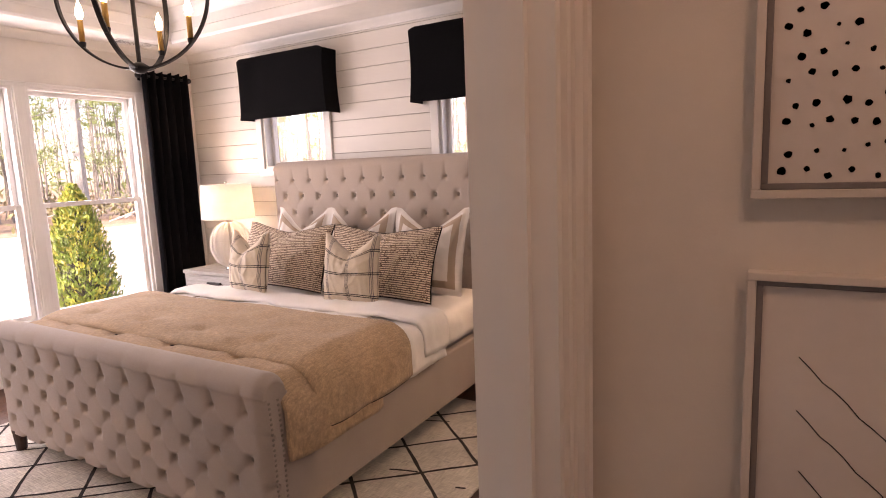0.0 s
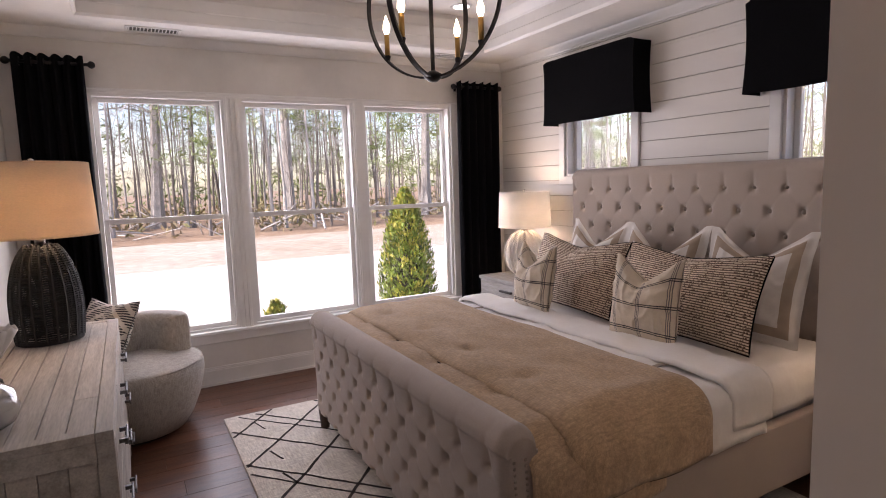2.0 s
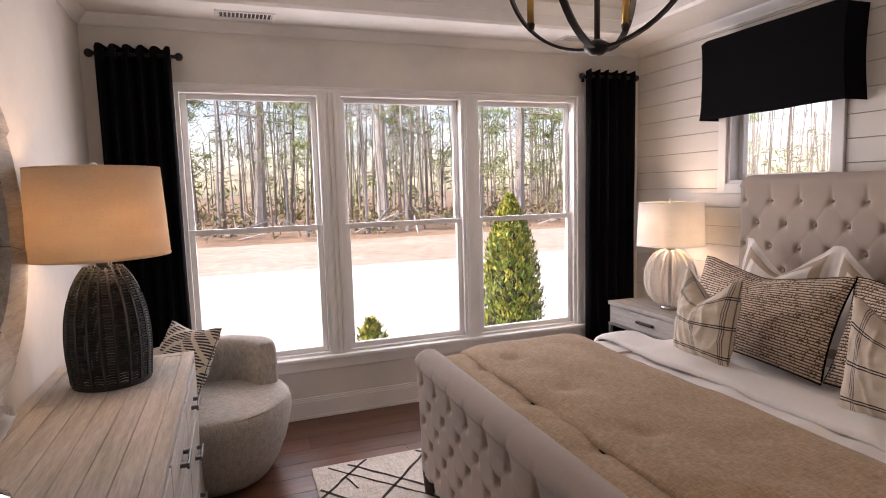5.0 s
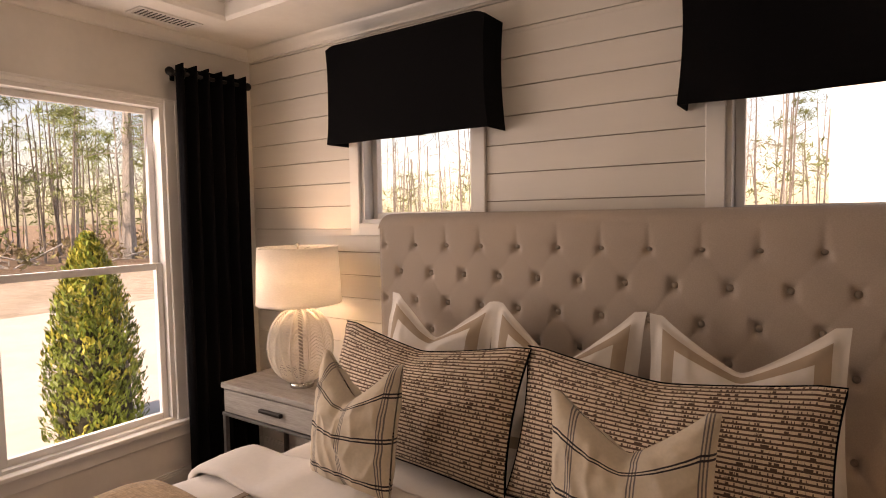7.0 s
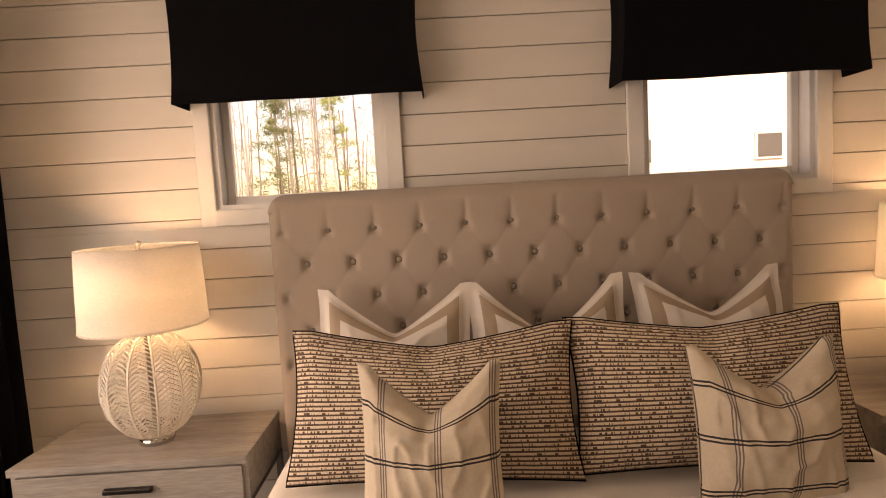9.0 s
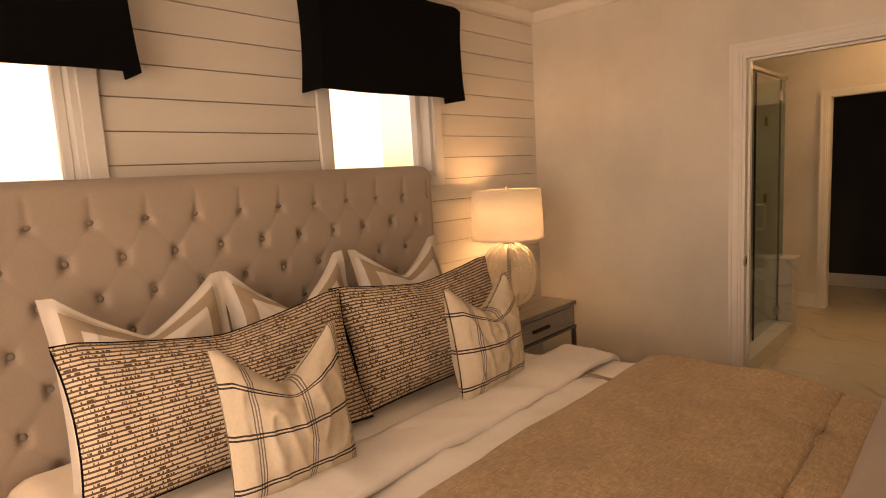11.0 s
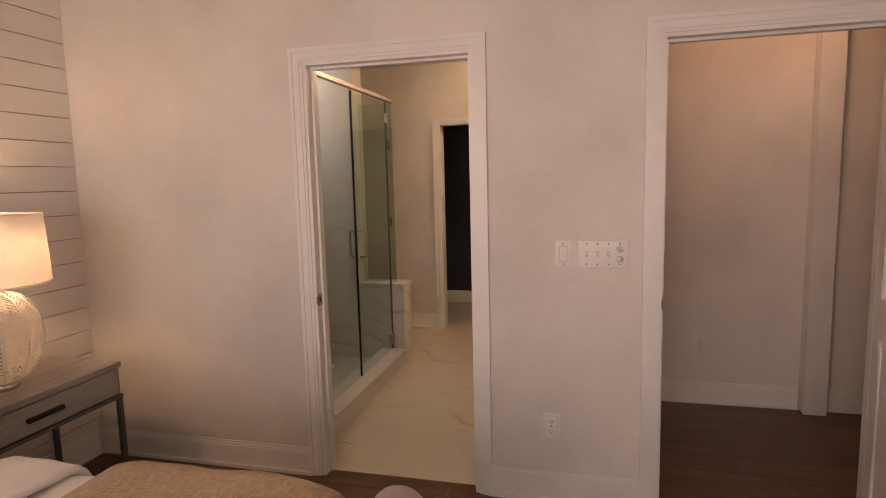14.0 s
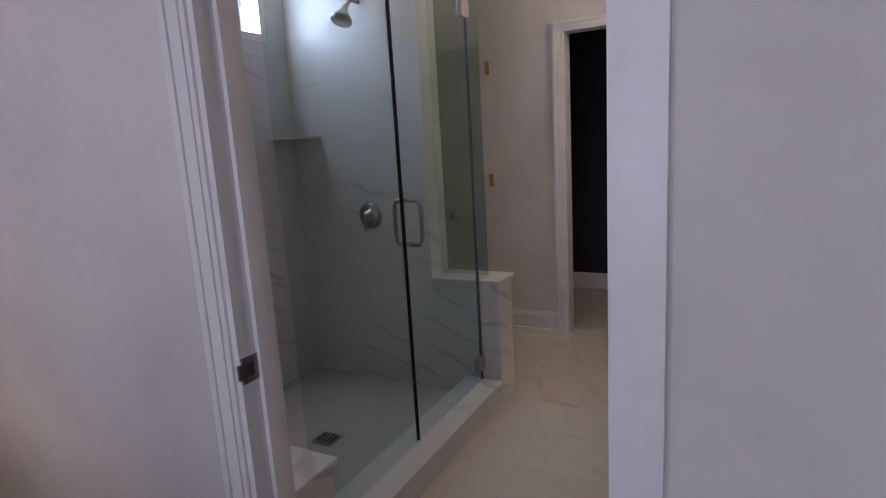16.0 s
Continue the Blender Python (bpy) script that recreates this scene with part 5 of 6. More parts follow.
for s in (-1, 1):
    for y in (-D, D - 0.05):
        x0 = s * W - (0.05 if s > 0 else 0)
        part("corner_post", boxed(x0, x0 + 0.05, y, y + 0.05, 0, DH - 0.03, 0.003), WHITEWASH, ds)
    p, q = sorted((s * (W - 0.001), s * (W - 0.02)))
    part("side_rail", boxed(p, q, -D + 0.05, D - 0.05, DH - 0.09, DH - 0.03, 0.002), WHITEWASH, ds)
    p, q = sorted((s * (W - 0.010), s * (W - 0.02)))
    for i in range(6):
        a = -D + 0.05 + i * (2 * D - 0.1) / 6
        part("side_plank", boxed(p, q, a + 0.0012, a + (2 * D - 0.1) / 6 - 0.0012, 0.08, DH - 0.09, 0.002), WHITEWASH, ds)
for i in range(3):
    for j in range(3):
        x0 = -W + 0.055 + i * (2 * W - 0.11) / 3
        z0 = 0.10 + j * 0.222
        d_ = part("drawer", boxed(x0 + 0.006, x0 + (2 * W - 0.11) / 3 - 0.006, D - 0.02, D + 0.001, z0, z0 + 0.212, 0.004), WHITEWASH, ds)
        cx = x0 + (2 * W - 0.11) / 6
        bm = boxed(cx - 0.07, cx + 0.07, D + 0.022, D + 0.030, z0 + 0.10, z0 + 0.122, 0.003)
        for e in (-0.055, 0.055):
            box(bm, cx + e - 0.006, cx + e + 0.006, D, D + 0.024, z0 + 0.104, z0 + 0.118)
        part("handle", bm, GREYMETAL, d_, "grey metal pull")

# round mirror with a plank-built frame
mr = thing("mirror", "round mirror in a whitewashed segmented wood frame", "mirror", (1.955, -3.888, 1.465))
R1, R0 = 0.555, 0.405
bm = lathe(bmesh.new(), [(0, 0.020), (R0 + 0.02, 0.020)], 64)
bmesh.ops.transform(bm, matrix=Matrix.Rotation(radians(-90), 4, "X"), verts=bm.verts)
part("glass", bm, MIRROR, mr, "clear mirror glass")
for i in range(8):
    bm = bmesh.new()
    a0, a1 = 2 * math.pi * i / 8 + 0.006 + 0.2, 2 * math.pi * (i + 1) / 8 - 0.006 + 0.2
    rings = []
    r0, r1, t_ = R0 + 0.006 * (i % 2), R1 + 0.006 * ((i + 1) % 2), 0.048 + 0.006 * (i % 3)
    for k in range(9):
        an = a0 + (a1 - a0) * k / 8
        rings.append([bm.verts.new((r * math.cos(an), y, r * math.sin(an))) for r, y in ((r0, 0.004), (r1, 0.004), (r1, t_), (r0, t_ - 0.004))])
    for p, q in zip(rings, rings[1:]):
        for j in range(4):
            bm.faces.new((p[j], p[(j + 1) % 4], q[(j + 1) % 4], q[j]))
    bm.faces.new(rings[0])
    bm.faces.new(rings[-1][::-1])
    bmesh.ops.recalc_face_normals(bm, faces=bm.faces)
    part("frame_segment", bm, WHITEWASH, mr)

bl = thing("table_lamp", "lit black woven table lamp with oatmeal shade on the dresser", "table lamp", (*LAMP_D, 0.80))


def dome(f):
    return 0.150 * (1 - max(0, f - 0.35) ** 2 / 0.52) ** 0.5 * (0.93 + 0.07 * min(1, f * 4)), 0.012 + 0.455 * f


woven_body(bl, dome, 20, 42, 0.0042, 0.004, BLACKCORD)
part("base_ring", lathe(bmesh.new(), [(0.12, 0), (0.142, 0), (0.144, 0.02), (0.12, 0.02), (0.12, 0)], 36), BLACKCORD, bl)
part("stem", lathe(bmesh.new(), [(0.014, 0.0), (0.014, 0.47), (0.022, 0.475), (0.022, 0.50), (0.01, 0.51), (0.01, 0.6)], 14), NICKEL, bl, smooth=True)
shade(bl, 0.25, 0.232, 0.51, 0.855, SHADEB)
part("bulb", lathe(bmesh.new(), [(0.0, 0.72), (0.02, 0.71), (0.03, 0.685), (0.026, 0.66), (0.012, 0.64), (0.012, 0.6)], 14), FLAME, bl, smooth=True)

vs = thing("vase", "clear round glass vase half full of water on the dresser", "vase", (2.52, -3.70, 0.80))
K = 1.36
prof = [(0.0, 0.0), (0.05, 0.0), (0.078, 0.018), (0.088, 0.05), (0.078, 0.085), (0.05, 0.105), (0.046, 0.115), (0.056, 0.128)]
inner = [(0.053, 0.128), (0.043, 0.114), (0.047, 0.102), (0.075, 0.083), (0.085, 0.05), (0.075, 0.02), (0.047, 0.005), (0.0, 0.005)]
part("bowl", lathe(bmesh.new(), [(r * K, z * K) for r, z in prof + inner], 40), VASEGLASS, vs, smooth=True)
part("water", lathe(bmesh.new(), [(r * K, z * K) for r, z in ((0.0, 0.006), (0.046, 0.006), (0.073, 0.021), (0.083, 0.05), (0.080, 0.062), (0.0, 0.062))], 36), WATER, vs, smooth=True)
mg = thing("magnolia_stem", "white magnolia bloom with dark leaves in the vase", "flower", (2.52, -3.70, 0.815))
part("stem", tube(bmesh.new(), [(0.04, -0.02, 0), (0.01, 0, 0.09), (-0.01, 0.015, 0.17)], 0.006, 6), DARKLEG, mg)
part("stem", tube(bmesh.new(), [(-0.05, 0.03, 0.01), (-0.01, 0.01, 0.10), (0.01, -0.03, 0.18)], 0.005, 6), DARKLEG, mg)


def petal(length, width, curl, az, elev, base, nm, material, cup=0.5):
    def fn(a, c):
        u = (a - 0.5) * 2
        wd = width * math.sin(math.pi * min(1, 0.12 + c * 0.80)) ** 0.7
        x, y = u * wd, c * length
        z = curl * (c ** 2) * length + cup * wd * u * u + 0.004 * noise.noise((u * 2 + az, c * 3, elev))
        return Matrix.Translation(base) @ Matrix.Rotation(az, 4, "Z") @ Matrix.Rotation(elev, 4, "X") @ Vector((x, y, z))
    solid(part(nm, sheet(10, 12, fn), material, mg, smooth=True), 0.002)


BLOOM = (0.0, 0.045, 0.175)
for i in range(6):
    petal(0.135, 0.062, 0.30, i * 1.047, radians(34), BLOOM, "petal", PETAL, 0.7)
for i in range(5):
    petal(0.120, 0.058, 0.25, i * 1.257 + 0.5, radians(58), (BLOOM[0], BLOOM[1], BLOOM[2] + 0.008), "petal", PETAL, 0.8)
for i in range(3):
    petal(0.095, 0.045, 0.10, i * 2.1 + 0.2, radians(76), (BLOOM[0], BLOOM[1], BLOOM[2] + 0.015), "petal", PETAL, 0.9)
for az, el, ln in ((2.4, 28, 0.17), (3.3, 6, 0.15), (1.5, -8, 0.13), (0.3, -12, 0.11), (4.4, 10, 0.13), (2.9, -18, 0.12)):
    petal(ln, 0.036, -0.2, az, radians(el), (0.0, -0.02, 0.165), "leaf", LEAFD, 0.3)

# ---- armchair ----
ac = thing("armchair", "oatmeal boucle swivel tub armchair in the corner", "armchair", (0.62, -3.30, 0), -48)


def tub(r_out, r_in, z0, z1, a0, a1):
    def fn(a, c):
        an = a0 + (a1 - a0) * a
        e = min(a, 1 - a) * 14
        e = min(1, e) ** 0.5
        tt = c * 2 * math.pi
        cr, cz = (r_out + r_in) / 2, (z0 + z1) / 2
        hr, hz = (r_out - r_in) / 2 * (0.5 + 0.5 * e), (z1 - z0) / 2 * (0.93 + 0.07 * e)
        co_, si = math.cos(tt), math.sin(tt)
        x = cr + hr * math.copysign(abs(co_) ** 0.45, co_)
        z = cz + hz * math.copysign(abs(si) ** 0.35, si)
        return Vector((x * math.cos(an), x * math.sin(an) * 0.95, z))
    bm = sheet(48, 28, fn)
    bmesh.ops.remove_doubles(bm, verts=bm.verts, dist=0.0005)
    bmesh.ops.holes_fill(bm, edges=[e for e in bm.edges if e.is_boundary], sides=0)
    bmesh.ops.recalc_face_normals(bm, faces=bm.faces)
    return bm


part("backrest", tub(0.41, 0.25, 0.30, 0.70, radians(152), radians(352)), CHAIRF, ac, smooth=True)


seat = lathe(bmesh.new(), [(0.0, 0.02), (0.27, 0.02), (0.30, 0.03), (0.345, 0.10), (0.385, 0.20), (0.412, 0.30), (0.425, 0.37), (0.423, 0.415), (0.414, 0.437), (0.395, 0.449), (0.30, 0.458), (0.0, 0.466)], 48)
for q in seat.verts:
    q.co *= 1 + 0.02 * noise.noise((q.co.x * 4, q.co.y * 4, q.co.z * 3))
part("seat", seat, CHAIRF, ac, smooth=True)
bm = tube(bmesh.new(), [(0.413 * math.cos(2 * math.pi * i / 60), 0.413 * math.sin(2 * math.pi * i / 60), 0.437) for i in range(60)], 0.004, 5, closed=True)
part("seat_piping", bm, CHAIRF, ac, smooth=True)
part("swivel_base", lathe(bmesh.new(), [(0.0, 0.0), (0.25, 0.0), (0.25, 0.02), (0, 0.02)], 32), BLACKMETAL, ac)
pillow("throw_pillow", "black and cream geometric throw pillow on the armchair", "", 0.42, 0.42, 0.14, GEO, (0.62, -3.50, 0.46), -28, 40, 0.03, 0.05, None, 0, 12)

# ---- curtains and valances ----


def curtain(y0, y1, label):
    cu = thing("curtain", label, "curtain", (0.085, (y0 + y1) / 2, 0), group="curtains by the windows")
    w = y1 - y0

    def fn(a, c):
        fold = math.sin(a * math.pi * 11)
        amp = 0.040 * (0.75 + 0.25 * c)
        z = 0.015 + 2.375 * c + (0.018 * abs(math.sin(a * math.pi * 5.5)) if c > 0.98 else 0)
        return Vector((fold * amp + 0.012 * noise.noise((a * 6, c * 2, y0)), (a - 0.5) * w * (1 + 0.03 * (1 - c)) + 0.006 * noise.noise((a * 9, c * 3, 4)), z))

    solid(part("panel", sheet(110, 30, fn), BLACKCLOTH, cu, smooth=True), 0.004)
    for i in range(6):
        y = (i + 0.5) / 6 * w - w / 2
        bm = tube(bmesh.new(), [(0.026 * math.cos(k * 0.5236), y + 0.01, 2.355 + 0.026 * math.sin(k * 0.5236)) for k in range(12)], 0.004, 5, closed=True)
        part("grommet", bm, BLACKMETAL, cu)
    return cu


def curtain_rod(y0, y1):
    rd = thing("curtain_rod", "short black curtain rod with ball finials", "curtain rod", (0.085, (y0 + y1) / 2, 2.355))
    h = (y1 - y0) / 2
    part("rod", tube(bmesh.new(), [(0, -h, 0), (0, h, 0)], 0.011, 10), BLACKMETAL, rd, smooth=True)
    for s in (-1, 1):
        bm = bmesh.new()
        bmesh.ops.create_uvsphere(bm, u_segments=14, v_segments=10, radius=0.024, matrix=Matrix.Translation((0, s * h, 0)))
        part("finial", bm, BLACKMETAL, rd, smooth=True)
        bm = boxed(-0.085, -0.079, s * (h - 0.06) - 0.012, s * (h - 0.06) + 0.012, -0.03, 0.03)
        tube(bm, [(-0.08, s * (h - 0.06), 0), (0, s * (h - 0.06), 0)], 0.007, 8)
        part("bracket", bm, BLACKMETAL, rd)


curtain(-3.80, -3.41, "black floor-length curtain on a black rod")
curtain_rod(-3.83, -3.365)
curtain(-0.55, -0.11, "black floor-length curtain on a black rod")
curtain_rod(-0.58, -0.085)


def valance(x0, x1):
    va = thing("valance", "black box-shaped fabric window valance", "valance", ((x0 + x1) / 2, -0.07, 1.935), group="black valances above the bed")
    h, H = (x1 - x0) / 2, 0.505

    def fn(a, c):
        s = a * 3
        fl = 1 + 0.018 * (1 - c) ** 2
        if s < 0.6:
            x, y = -h, 0.066 - 0.162 * (s / 0.6)
        elif s > 2.4:
            x, y = h, -0.096 + 0.162 * ((s - 2.4) / 0.6)
        else:
            x, y = -h + 2 * h * (s - 0.6) / 1.8, -0.096
        return Vector((x * fl - 0.012 * math.sin(math.pi * c) * (x / h), y + 0.006 * noise.noise((x * 5, c * 3, x0)) * (1 if y < 0 else 0), c * H - 0.018 * max(0.0, abs(x) / h - 0.92) / 0.08 * c ** 3 + 0.008 * noise.noise((x * 4, x0, 2)) * (1 - c)))

    solid(part("skirt", sheet(60, 16, fn), BLACKCLOTH, va), 0.006)
    part("top_board", boxed(-h + 0.004, h - 0.004, -0.086, 0.066, H - 0.045, H - 0.026), BLACKCLOTH, va)


valance(0.842, 1.795)
valance(2.592, 3.565)

# ---- chandelier, can light, vents ----
ch = thing("chandelier", "black orb chandelier with two crossing hoops and brass candle lights", "chandelier", (2.18, -1.915, HT))
CR, CZ = 0.357, 2.357 - HT
for an in (31.5, 121.5):
    c_, s_ = math.cos(radians(an)), math.sin(radians(an))
    bm = bmesh.new()
    k = 64
    rings = []
    for i in range(k):
        q = 2 * math.pi * i / k
        rr = []
        for dr, dw in ((0.006, 0.011), (0.006, -0.011), (-0.004, -0.011), (-0.004, 0.011)):
            r = CR + dr
            x, z = r * math.cos(q), CZ + r * math.sin(q)
            rr.append(bm.verts.new((x * c_ - dw * s_, x * s_ + dw * c_, z)))
        rings.append(rr)
    for i in range(k):
        p, q = rings[i], rings[(i + 1) % k]
        for j in range(4):
            bm.faces.new((p[j], p[(j + 1) % 4], q[(j + 1) % 4], q[j]))
    part("hoop", bm, BLACKMETAL, ch)
    for s in (-1, 1):
        x = s * 0.72 * CR
        z = CZ - CR * math.sqrt(1 - 0.72 ** 2)
        cx, cy = x * c_, x * s_
        part("candle_cup", lathe(bmesh.new(), [(0.0, z), (0.012, z), (0.016, z + 0.02), (0.014, z + 0.024)], 14, (cx, cy), True), BLACKMETAL, ch)
        cd = part("candle", lathe(bmesh.new(), [(0.0125, z + 0.024), (0.0125, z + 0.125), (0.008, z + 0.127)], 14, (cx, cy), True), BRASS, ch, "aged brass candle sleeve", smooth=True)
        part("bulb", lathe(bmesh.new(), [(0.009, z + 0.127), (0.017, z + 0.150), (0.016, z + 0.168), (0.008, z + 0.195), (0.001, z + 0.215)], 14, (cx, cy), True), FLAME, cd, "glowing flame-shaped bulb", smooth=True)
part("hub", lathe(bmesh.new(), [(0.0, CZ - CR - 0.022), (0.02, CZ - CR - 0.02), (0.045, CZ - CR), (0.045, CZ - CR + 0.012), (0.015, CZ - CR + 0.03), (0, CZ - CR + 0.03)], 20), BLACKMETAL, ch, smooth=True)
part("rod", tube(bmesh.new(), [(0, 0, CZ - CR), (0, 0, -0.02)], 0.010, 10), BLACKMETAL, ch)
part("canopy", lathe(bmesh.new(), [(0.0, -0.03), (0.05, -0.028), (0.065, 0.0)], 24), BLACKMETAL, ch, smooth=True)

cl = thing("recessed_light", "round white recessed ceiling light, lit", "ceiling light", (0.72, -0.86, HT))
part("trim_ring", lathe(bmesh.new(), [(0.062, -0.001), (0.062, -0.006), (0.085, -0.004), (0.086, 0.0)], 28), TRIM, cl, smooth=True)
part("lens", lathe(bmesh.new(), [(0.0, -0.003), (0.062, -0.003)], 28), CANGLOW, cl, "glowing white lens")


def vent(x, y, lx, ly):
    ve = thing("ceiling_vent", "white slotted ceiling air vent", "vent", (x, y, HC))
    bm = bmesh.new()
    for a, c, e, f in ((-lx, lx, -ly, -ly + 0.018), (-lx, lx, ly - 0.018, ly), (-lx, -lx + 0.018, -ly + 0.018, ly - 0.018), (lx - 0.018, lx, -ly + 0.018, ly - 0.018)):
        box(bm, a, c, e, f, -0.007, -0.0005, 0.001, 1)
    part("frame", bm, TRIM, ve)
    part("backing", boxed(-lx + 0.018, lx - 0.018, -ly + 0.018, ly - 0.018, -0.002, -0.0005), SLOT, ve)
    for i in range(14):
        yy = -ly + 0.024 + i * (2 * ly - 0.048) / 13
        part("slat", boxed(-lx + 0.018, lx - 0.018, yy - 0.003, yy + 0.003, -0.006, -0.002), TRIM, ve)


vent(0.20, -2.98, 0.07, 0.17)
vent(0.20, -0.66, 0.07, 0.17)

# ---- doors, switches and outlets ----
dl = thing("door_4", "white panelled interior door standing open", "door", (XE - 0.03, HD[0] + 0.02, 0), 171, kind="structure")
part("leaf", boxed(0, 0.80, -0.035, 0, 0.008, 2.045, 0.002), TRIM, dl)
for s in (-1, 1):
    y = 0.0 if s > 0 else -0.035
    for z0, z1, arch in ((0.20, 0.86, 0), (1.02, 1.78, 1)):
        for x0, x1 in ((0.12, 0.68),):
            pts = [(x0, z0), (x1, z0), (x1, z1)]
            if arch:
                pts += [(x1 - (x1 - x0) * i / 12, z1 + 0.11 * (0.5 - 0.5 * math.cos(2 * math.pi * i / 12))) for i in range(1, 12)]
            pts.append((x0, z1))
            part("panel_moulding", tube(bmesh.new(), [(x, y, z) for x, z in pts], 0.012, 6, closed=True, flat=1.0), TRIM, dl)
    bm = lathe(bmesh.new(), [(0.0, 0), (0.032, 0), (0.032, 0.006), (0.013, 0.012), (0.012, 0.03), (0.026, 0.042), (0.029, 0.055), (0.02, 0.066), (0, 0.068)], 22)
    bmesh.ops.transform(bm, matrix=Matrix.Translation((0.735, y, 0.93)) @ Matrix.Rotation(radians(-90 * s), 4, "X"), verts=bm.verts)
    part("knob", bm, NICKEL, dl, "round dark nickel knob", smooth=True)
part("latch_plate", boxed(0.799, 0.802, -0.03, -0.005, 0.90, 0.96), NICKEL, dl)
for z in (0.25, 1.05, 1.82):
    part("hinge", lathe(bmesh.new(), [(0.006, z - 0.045), (0.006, z + 0.045)], 10, (-0.008, 0.004), True), NICKEL, dl)


def switch(y0, y1, z0, z1, toggles, label):
    sw = thing("light_switch", label, "light switch", (XE, (y0 + y1) / 2, (z0 + z1) / 2))
    w, h = (y1 - y0) / 2, (z1 - z0) / 2
    part("plate", boxed(-0.006, 0.0, -w, w, -h, h, 0.002), PLATE, sw)
    for kind, y in toggles:
        if kind == "rocker":
            part("frame", boxed(-0.0075, -0.006, y - 0.018, y + 0.018, -0.036, 0.036, 0.0006), GROUT, sw)
            part("rocker", boxed(-0.011, -0.0074, y - 0.0155, y + 0.0155, -0.033, 0.033, 0.001), PLATE, sw)
        elif kind == "toggle":
            part("slot", boxed(-0.0072, -0.006, y - 0.006, y + 0.006, -0.013, 0.013), GROUT, sw)
            part("toggle", boxed(-0.017, -0.0065, y - 0.0045, y + 0.0045, -0.002, 0.010, 0.001), PLATE, sw)
        else:
            for z in (-0.022, 0.022):
                bm = lathe(bmesh.new(), [(0.0, 0.016), (0.013, 0.015), (0.015, 0.0)], 18)
                bmesh.ops.transform(bm, matrix=Matrix.Translation((-0.006, y, z)) @ Matrix.Rotation(radians(-90), 4, "Y"), verts=bm.verts)
                part("dial", bm, PLATE, sw, smooth=True)
        for z in (-0.045, 0.045):
            part("screw", boxed(-0.0075, -0.006, y - 0.003, y + 0.003, z - 0.003, z + 0.003, 0.001), GREYMETAL, sw)


switch(-2.630, -2.556, 1.105, 1.222, [("rocker", 0)], "white single rocker light switch plate")
switch(-2.866, -2.658, 1.105, 1.222, [("toggle", 0.07), ("toggle", 0.023), ("toggle", -0.023), ("dials", -0.07)], "white four-gang switch plate with toggles and dials")


def outlet(x, y, z):
    ou = thing("outlet", "white duplex wall outlet", "outlet", (x, y, z))
    part("plate", boxed(-0.006, 0, -0.037, 0.037, -0.059, 0.059, 0.002), PLATE, ou)
    for dz in (-0.024, 0.024):
        f = part("socket", boxed(-0.0085, -0.006, -0.016, 0.016, dz - 0.014, dz + 0.014, 0.003), PLATE, ou)
        for dy in (-0.006, 0.006):
            part("slot", boxed(-0.0093, -0.0085, dy - 0.001, dy + 0.001, dz - 0.003, dz + 0.006), SLOT, f)
        part("slot", boxed(-0.0093, -0.0085, -0.002, 0.002, dz - 0.010, dz - 0.006), SLOT, f)
    part("screw", boxed(-0.0075, -0.006, -0.003, 0.003, -0.003, 0.003), GREYMETAL, ou)


outlet(XE, -2.54, 0.365)
outlet(5.90, -3.405, 0.40)
sw = thing("light_switch", "white single toggle switch in the hall", "light switch", (5.90, -4.30, 1.16))
part("plate", boxed(-0.006, 0, -0.036, 0.036, -0.058, 0.058, 0.002), PLATE, sw)
part("toggle", boxed(-0.016, -0.006, -0.005, 0.005, -0.004, 0.012), PLATE, sw)

# ---- hall pictures ----


def picture(x0, x1, z0, z1, label):
    pc = thing("framed_picture", label, "picture", ((x0 + x1) / 2, HN, (z0 + z1) / 2))
    w, h = (x1 - x0) / 2, (z1 - z0) / 2
    for nm, fw, d0, m_, o in (("frame", 0.0095, 0.022, MATTE_WHITE, 0), ("inner_frame", 0.007, 0.014, GREYLINE, 0.0095)):
        bm = bmesh.new()
        a, c = w - o, h - o
        for p in ((-a, a, -c, -c + fw), (-a, a, c - fw, c), (-a, -a + fw, -c + fw, c - fw), (a - fw, a, -c + fw, c - fw)):
            box(bm, p[0], p[1], -d0, 0, p[2], p[3], 0.001, 1)
        part(nm, bm, m_, pc)
    part("paper", boxed(-w + 0.0165, w - 0.0165, -0.009, -0.001, -h + 0.0165, h - 0.0165), PAPER, pc)
    return pc, w, h


PX = 4.838
pc, w, h = picture(PX, PX + 0.33, 1.425, 1.81, "abstract print of black dots in a white frame")
rnd = random.Random(12)
for i in range(14):
    for j in range(13):
        x, z = -w + 0.03 + i * 0.0215 + rnd.uniform(-0.005, 0.005) + (0.01 if j % 2 else 0), -h + 0.028 + j * 0.0255 + rnd.uniform(-0.006, 0.006)
        r = rnd.uniform(0.0020, 0.0043) * (1.35 if j == 0 else 1)
        if x > w - 0.025 or z > h - 0.025:
            continue
        bm = bmesh.new()
        vs_ = [bm.verts.new((x + r * (1 + 0.25 * rnd.uniform(-1, 1)) * math.cos(k * 0.6283), -0.0097, z + r * (1 + 0.2 * rnd.uniform(-1, 1)) * math.sin(k * 0.6283))) for k in range(10)]
        bm.faces.new(vs_)
        bmesh.ops.solidify(bm, geom=bm.faces[:], thickness=0.0005)
        part("ink_dot", bm, INK, pc)
pc, w, h = picture(PX, PX + 0.33, 0.94, 1.340, "abstract print of thin black slanting strokes in a white frame")
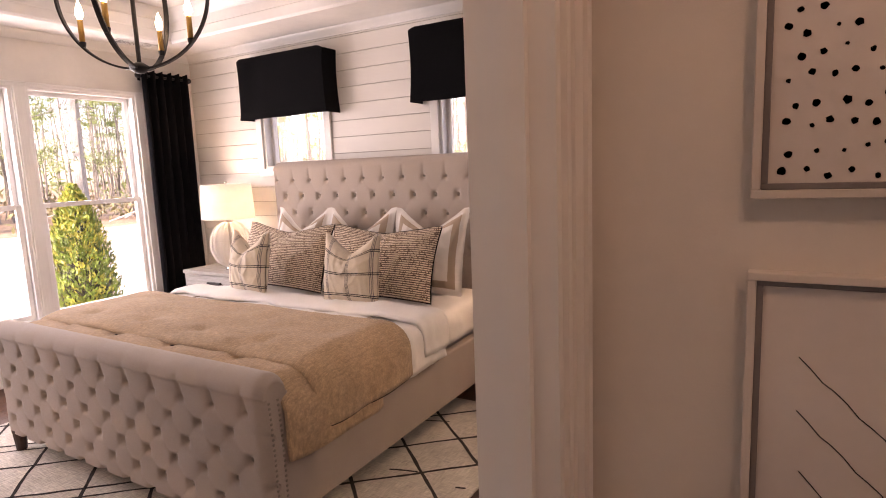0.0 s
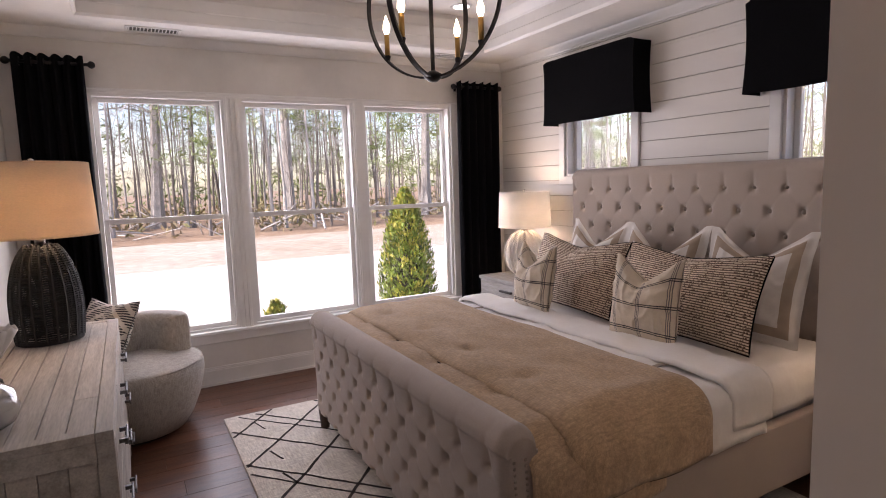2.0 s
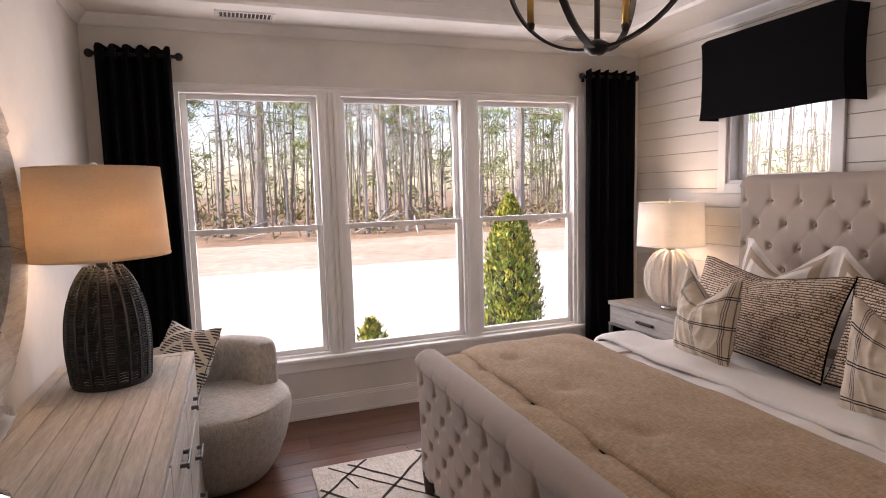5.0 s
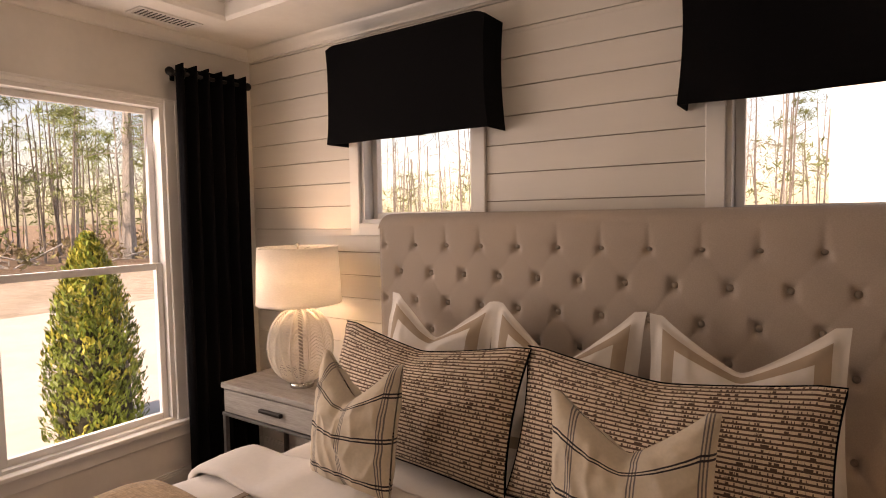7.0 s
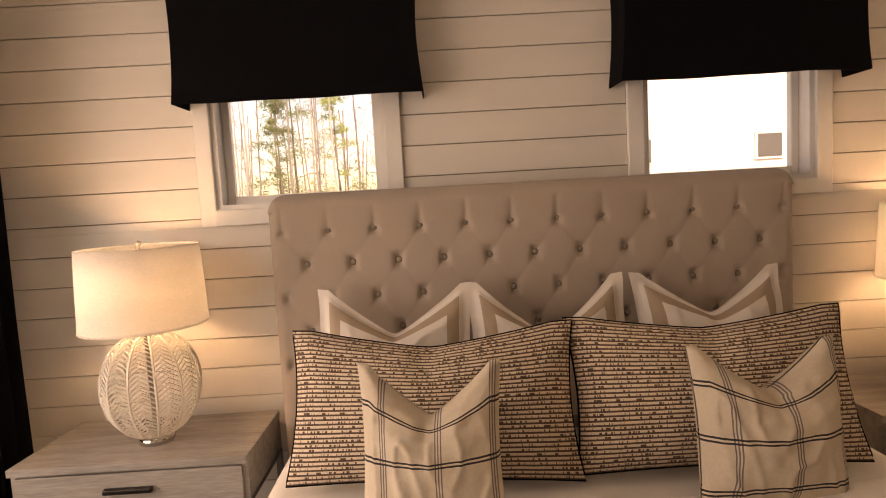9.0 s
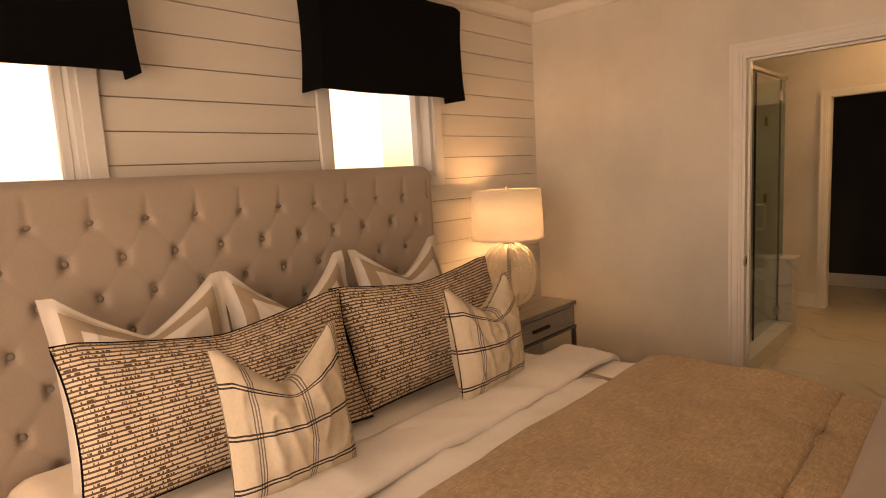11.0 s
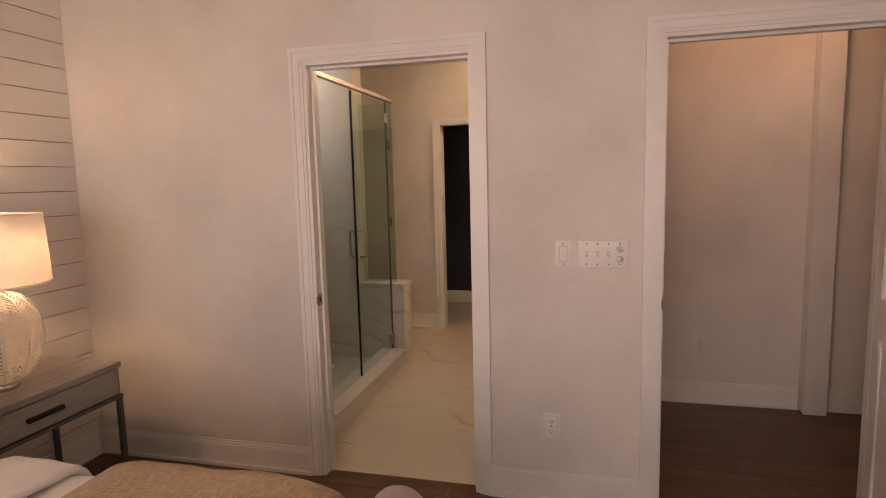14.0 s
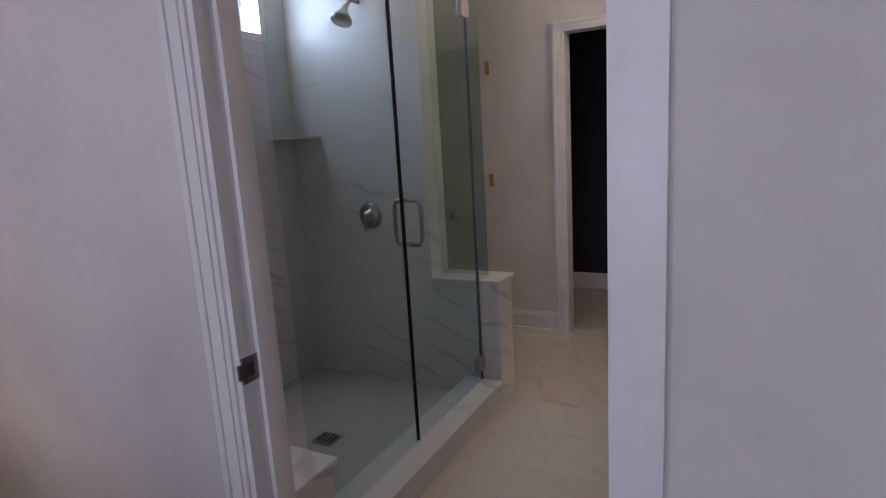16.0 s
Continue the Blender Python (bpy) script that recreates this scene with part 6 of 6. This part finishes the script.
for x, z in ((-w + 0.055, h - 0.10), (-w + 0.055, h - 0.165), (-w + 0.16, h - 0.12), (-w + 0.17, h - 0.20), (-w + 0.06, h - 0.24)):
    bm = tube(bmesh.new(), [(x + 0.012 * k, -0.0095, z - 0.012 * k + 0.002 * math.sin(k * 2 + x * 50)) for k in range(9)], 0.0007, 4)
    part("ink_stroke", bm, INK, pc)

# ---- rug ----
rg = thing("rug", "cream wool rug with charcoal lattice lines under the bed", "rug", (2.245, -1.72, 0))
part("rug_body", boxed(-1.475, 1.475, -1.08, 1.10, 0.0005, 0.011, 0.004), RUG, rg)
bm = bmesh.new()
rnd = random.Random(3)


def line(p, q, wd):
    p, q = Vector(p), Vector(q)
    d = (q - p)
    n_ = max(2, int(d.length / 0.04))
    s = Vector((-d.y, d.x)).normalized()
    top, low = [], []
    for i in range(n_ + 1):
        c = p + d * (i / n_) + s * 0.007 * noise.noise((p.x * 3 + i * 0.35, p.y * 5, q.x))
        w_ = wd * (1 + 0.35 * noise.noise((i * 0.8, p.x, q.y)))
        if abs(c.x) > 1.468 or c.y < -1.075 or c.y > 1.095:
            top.append(None)
            low.append(None)
            continue
        top.append(bm.verts.new((*(c + s * w_), 0.0125)))
        low.append(bm.verts.new((*(c - s * w_), 0.0125)))
    for i in range(n_):
        if top[i] and top[i + 1]:
            bm.faces.new((low[i], low[i + 1], top[i + 1], top[i]))


for k in range(-9, 10):
    o = k * 0.47 + rnd.uniform(-0.03, 0.03)
    line((o - 1.3, -1.15), (o + 1.3, 1.15), 0.0085)
    line((o + 1.3, -1.15), (o - 1.3, 1.15), 0.0085)
    if k % 2:
        line((o - 1.18, -1.15), (o + 0.2, 0.07), 0.007)
    for j in range(4):
        x, y = o + rnd.uniform(-0.2, 0.2), -0.9 + j * 0.55
        line((x - 0.07, y - 0.02), (x + 0.07, y + 0.02), 0.006)
part("lattice", bm, RUGLINE, rg, "charcoal woven lattice lines")

# ---- floor planks, shiplap boards and tiles ----
rnd = random.Random(21)
PW = 0.165


def plank_mesh(name, lx, ly, lz, bev, material):
    me_ob = part(name, boxed(0, lx, 0, ly, 0, lz, bevel=bev, seg=1), material)
    return me_ob


row = 0
x = 0.0
while x < 5.90:
    y = -6.2 - rnd.random() * 1.1 if x > XE - 0.1 else YS - rnd.random() * 0.6
    y_min = -6.2 if x > XE - 0.05 else YS
    y_end = HN if x > XE + TW - 0.05 else 0.0
    while y < y_end - 0.01:
        ln = rnd.uniform(0.9, 1.5)
        a, c = max(y, y_min), min(y + ln, y_end)
        xb = min(x + PW, 5.90)
        if c - a > 0.03:
            bm = boxed(x + 0.0006, xb - 0.0006, a + 0.0006, c - 0.0006, -0.012, 0.0, bevel=0.0012, seg=1)
            part("plank", bm, FLOORW, FLOOR)
        y += ln
    x += PW

# shiplap boards
PITCH = 0.1285
z = 0.076 - PITCH
while z < HC:
    a, c = max(z, 0.0), min(z + PITCH - 0.004, HC)
    levels = sorted({a, c, *[v for v in (HZ0 - HCW, HZ1 + HCW) if a < v < c]})
    for lo, hi in zip(levels, levels[1:]):
        segs = [(0.0, XE)]
        if (lo + hi) / 2 > HZ0 - HCW and (lo + hi) / 2 < HZ1 + HCW:
            for w0, w1 in HWIN:
                nxt = []
                for s0, s1 in segs:
                    if w1 + HCW <= s0 or w0 - HCW >= s1:
                        nxt.append((s0, s1))
                    else:
                        nxt += [q for q in ((s0, w0 - HCW), (w1 + HCW, s1)) if q[1] - q[0] > 0.01]
                segs = nxt
        for s0, s1 in segs:
            part("board", boxed(s0, s1, 0.0, 0.0135, lo, hi, bevel=0.0012, seg=1), SHIP, wall_north)
    z += PITCH

# bathroom floor tiles
tl = None
for i in range(14):
    for j in range(5):
        x0 = XE + 0.06 + i * 0.305
        y0 = -2.845 + j * 0.61 - (0.305 if i % 2 else 0)
        x1, y1 = min(x0 + 0.3042, 8.75), min(y0 + 0.6092, 0.0)
        y0 = max(y0, -2.845)
        if x0 < BX0 + 0.01:
            y0, y1 = max(y0, BD[0] + 0.016), min(y1, BD[1] - 0.016)
        if x1 - x0 > 0.02 and y1 - y0 > 0.02:
            part("tile", boxed(x0, x1, y0, y1, -0.004, 0.001, bevel=0.0008, seg=1), FLOORTILE, FLOORB)
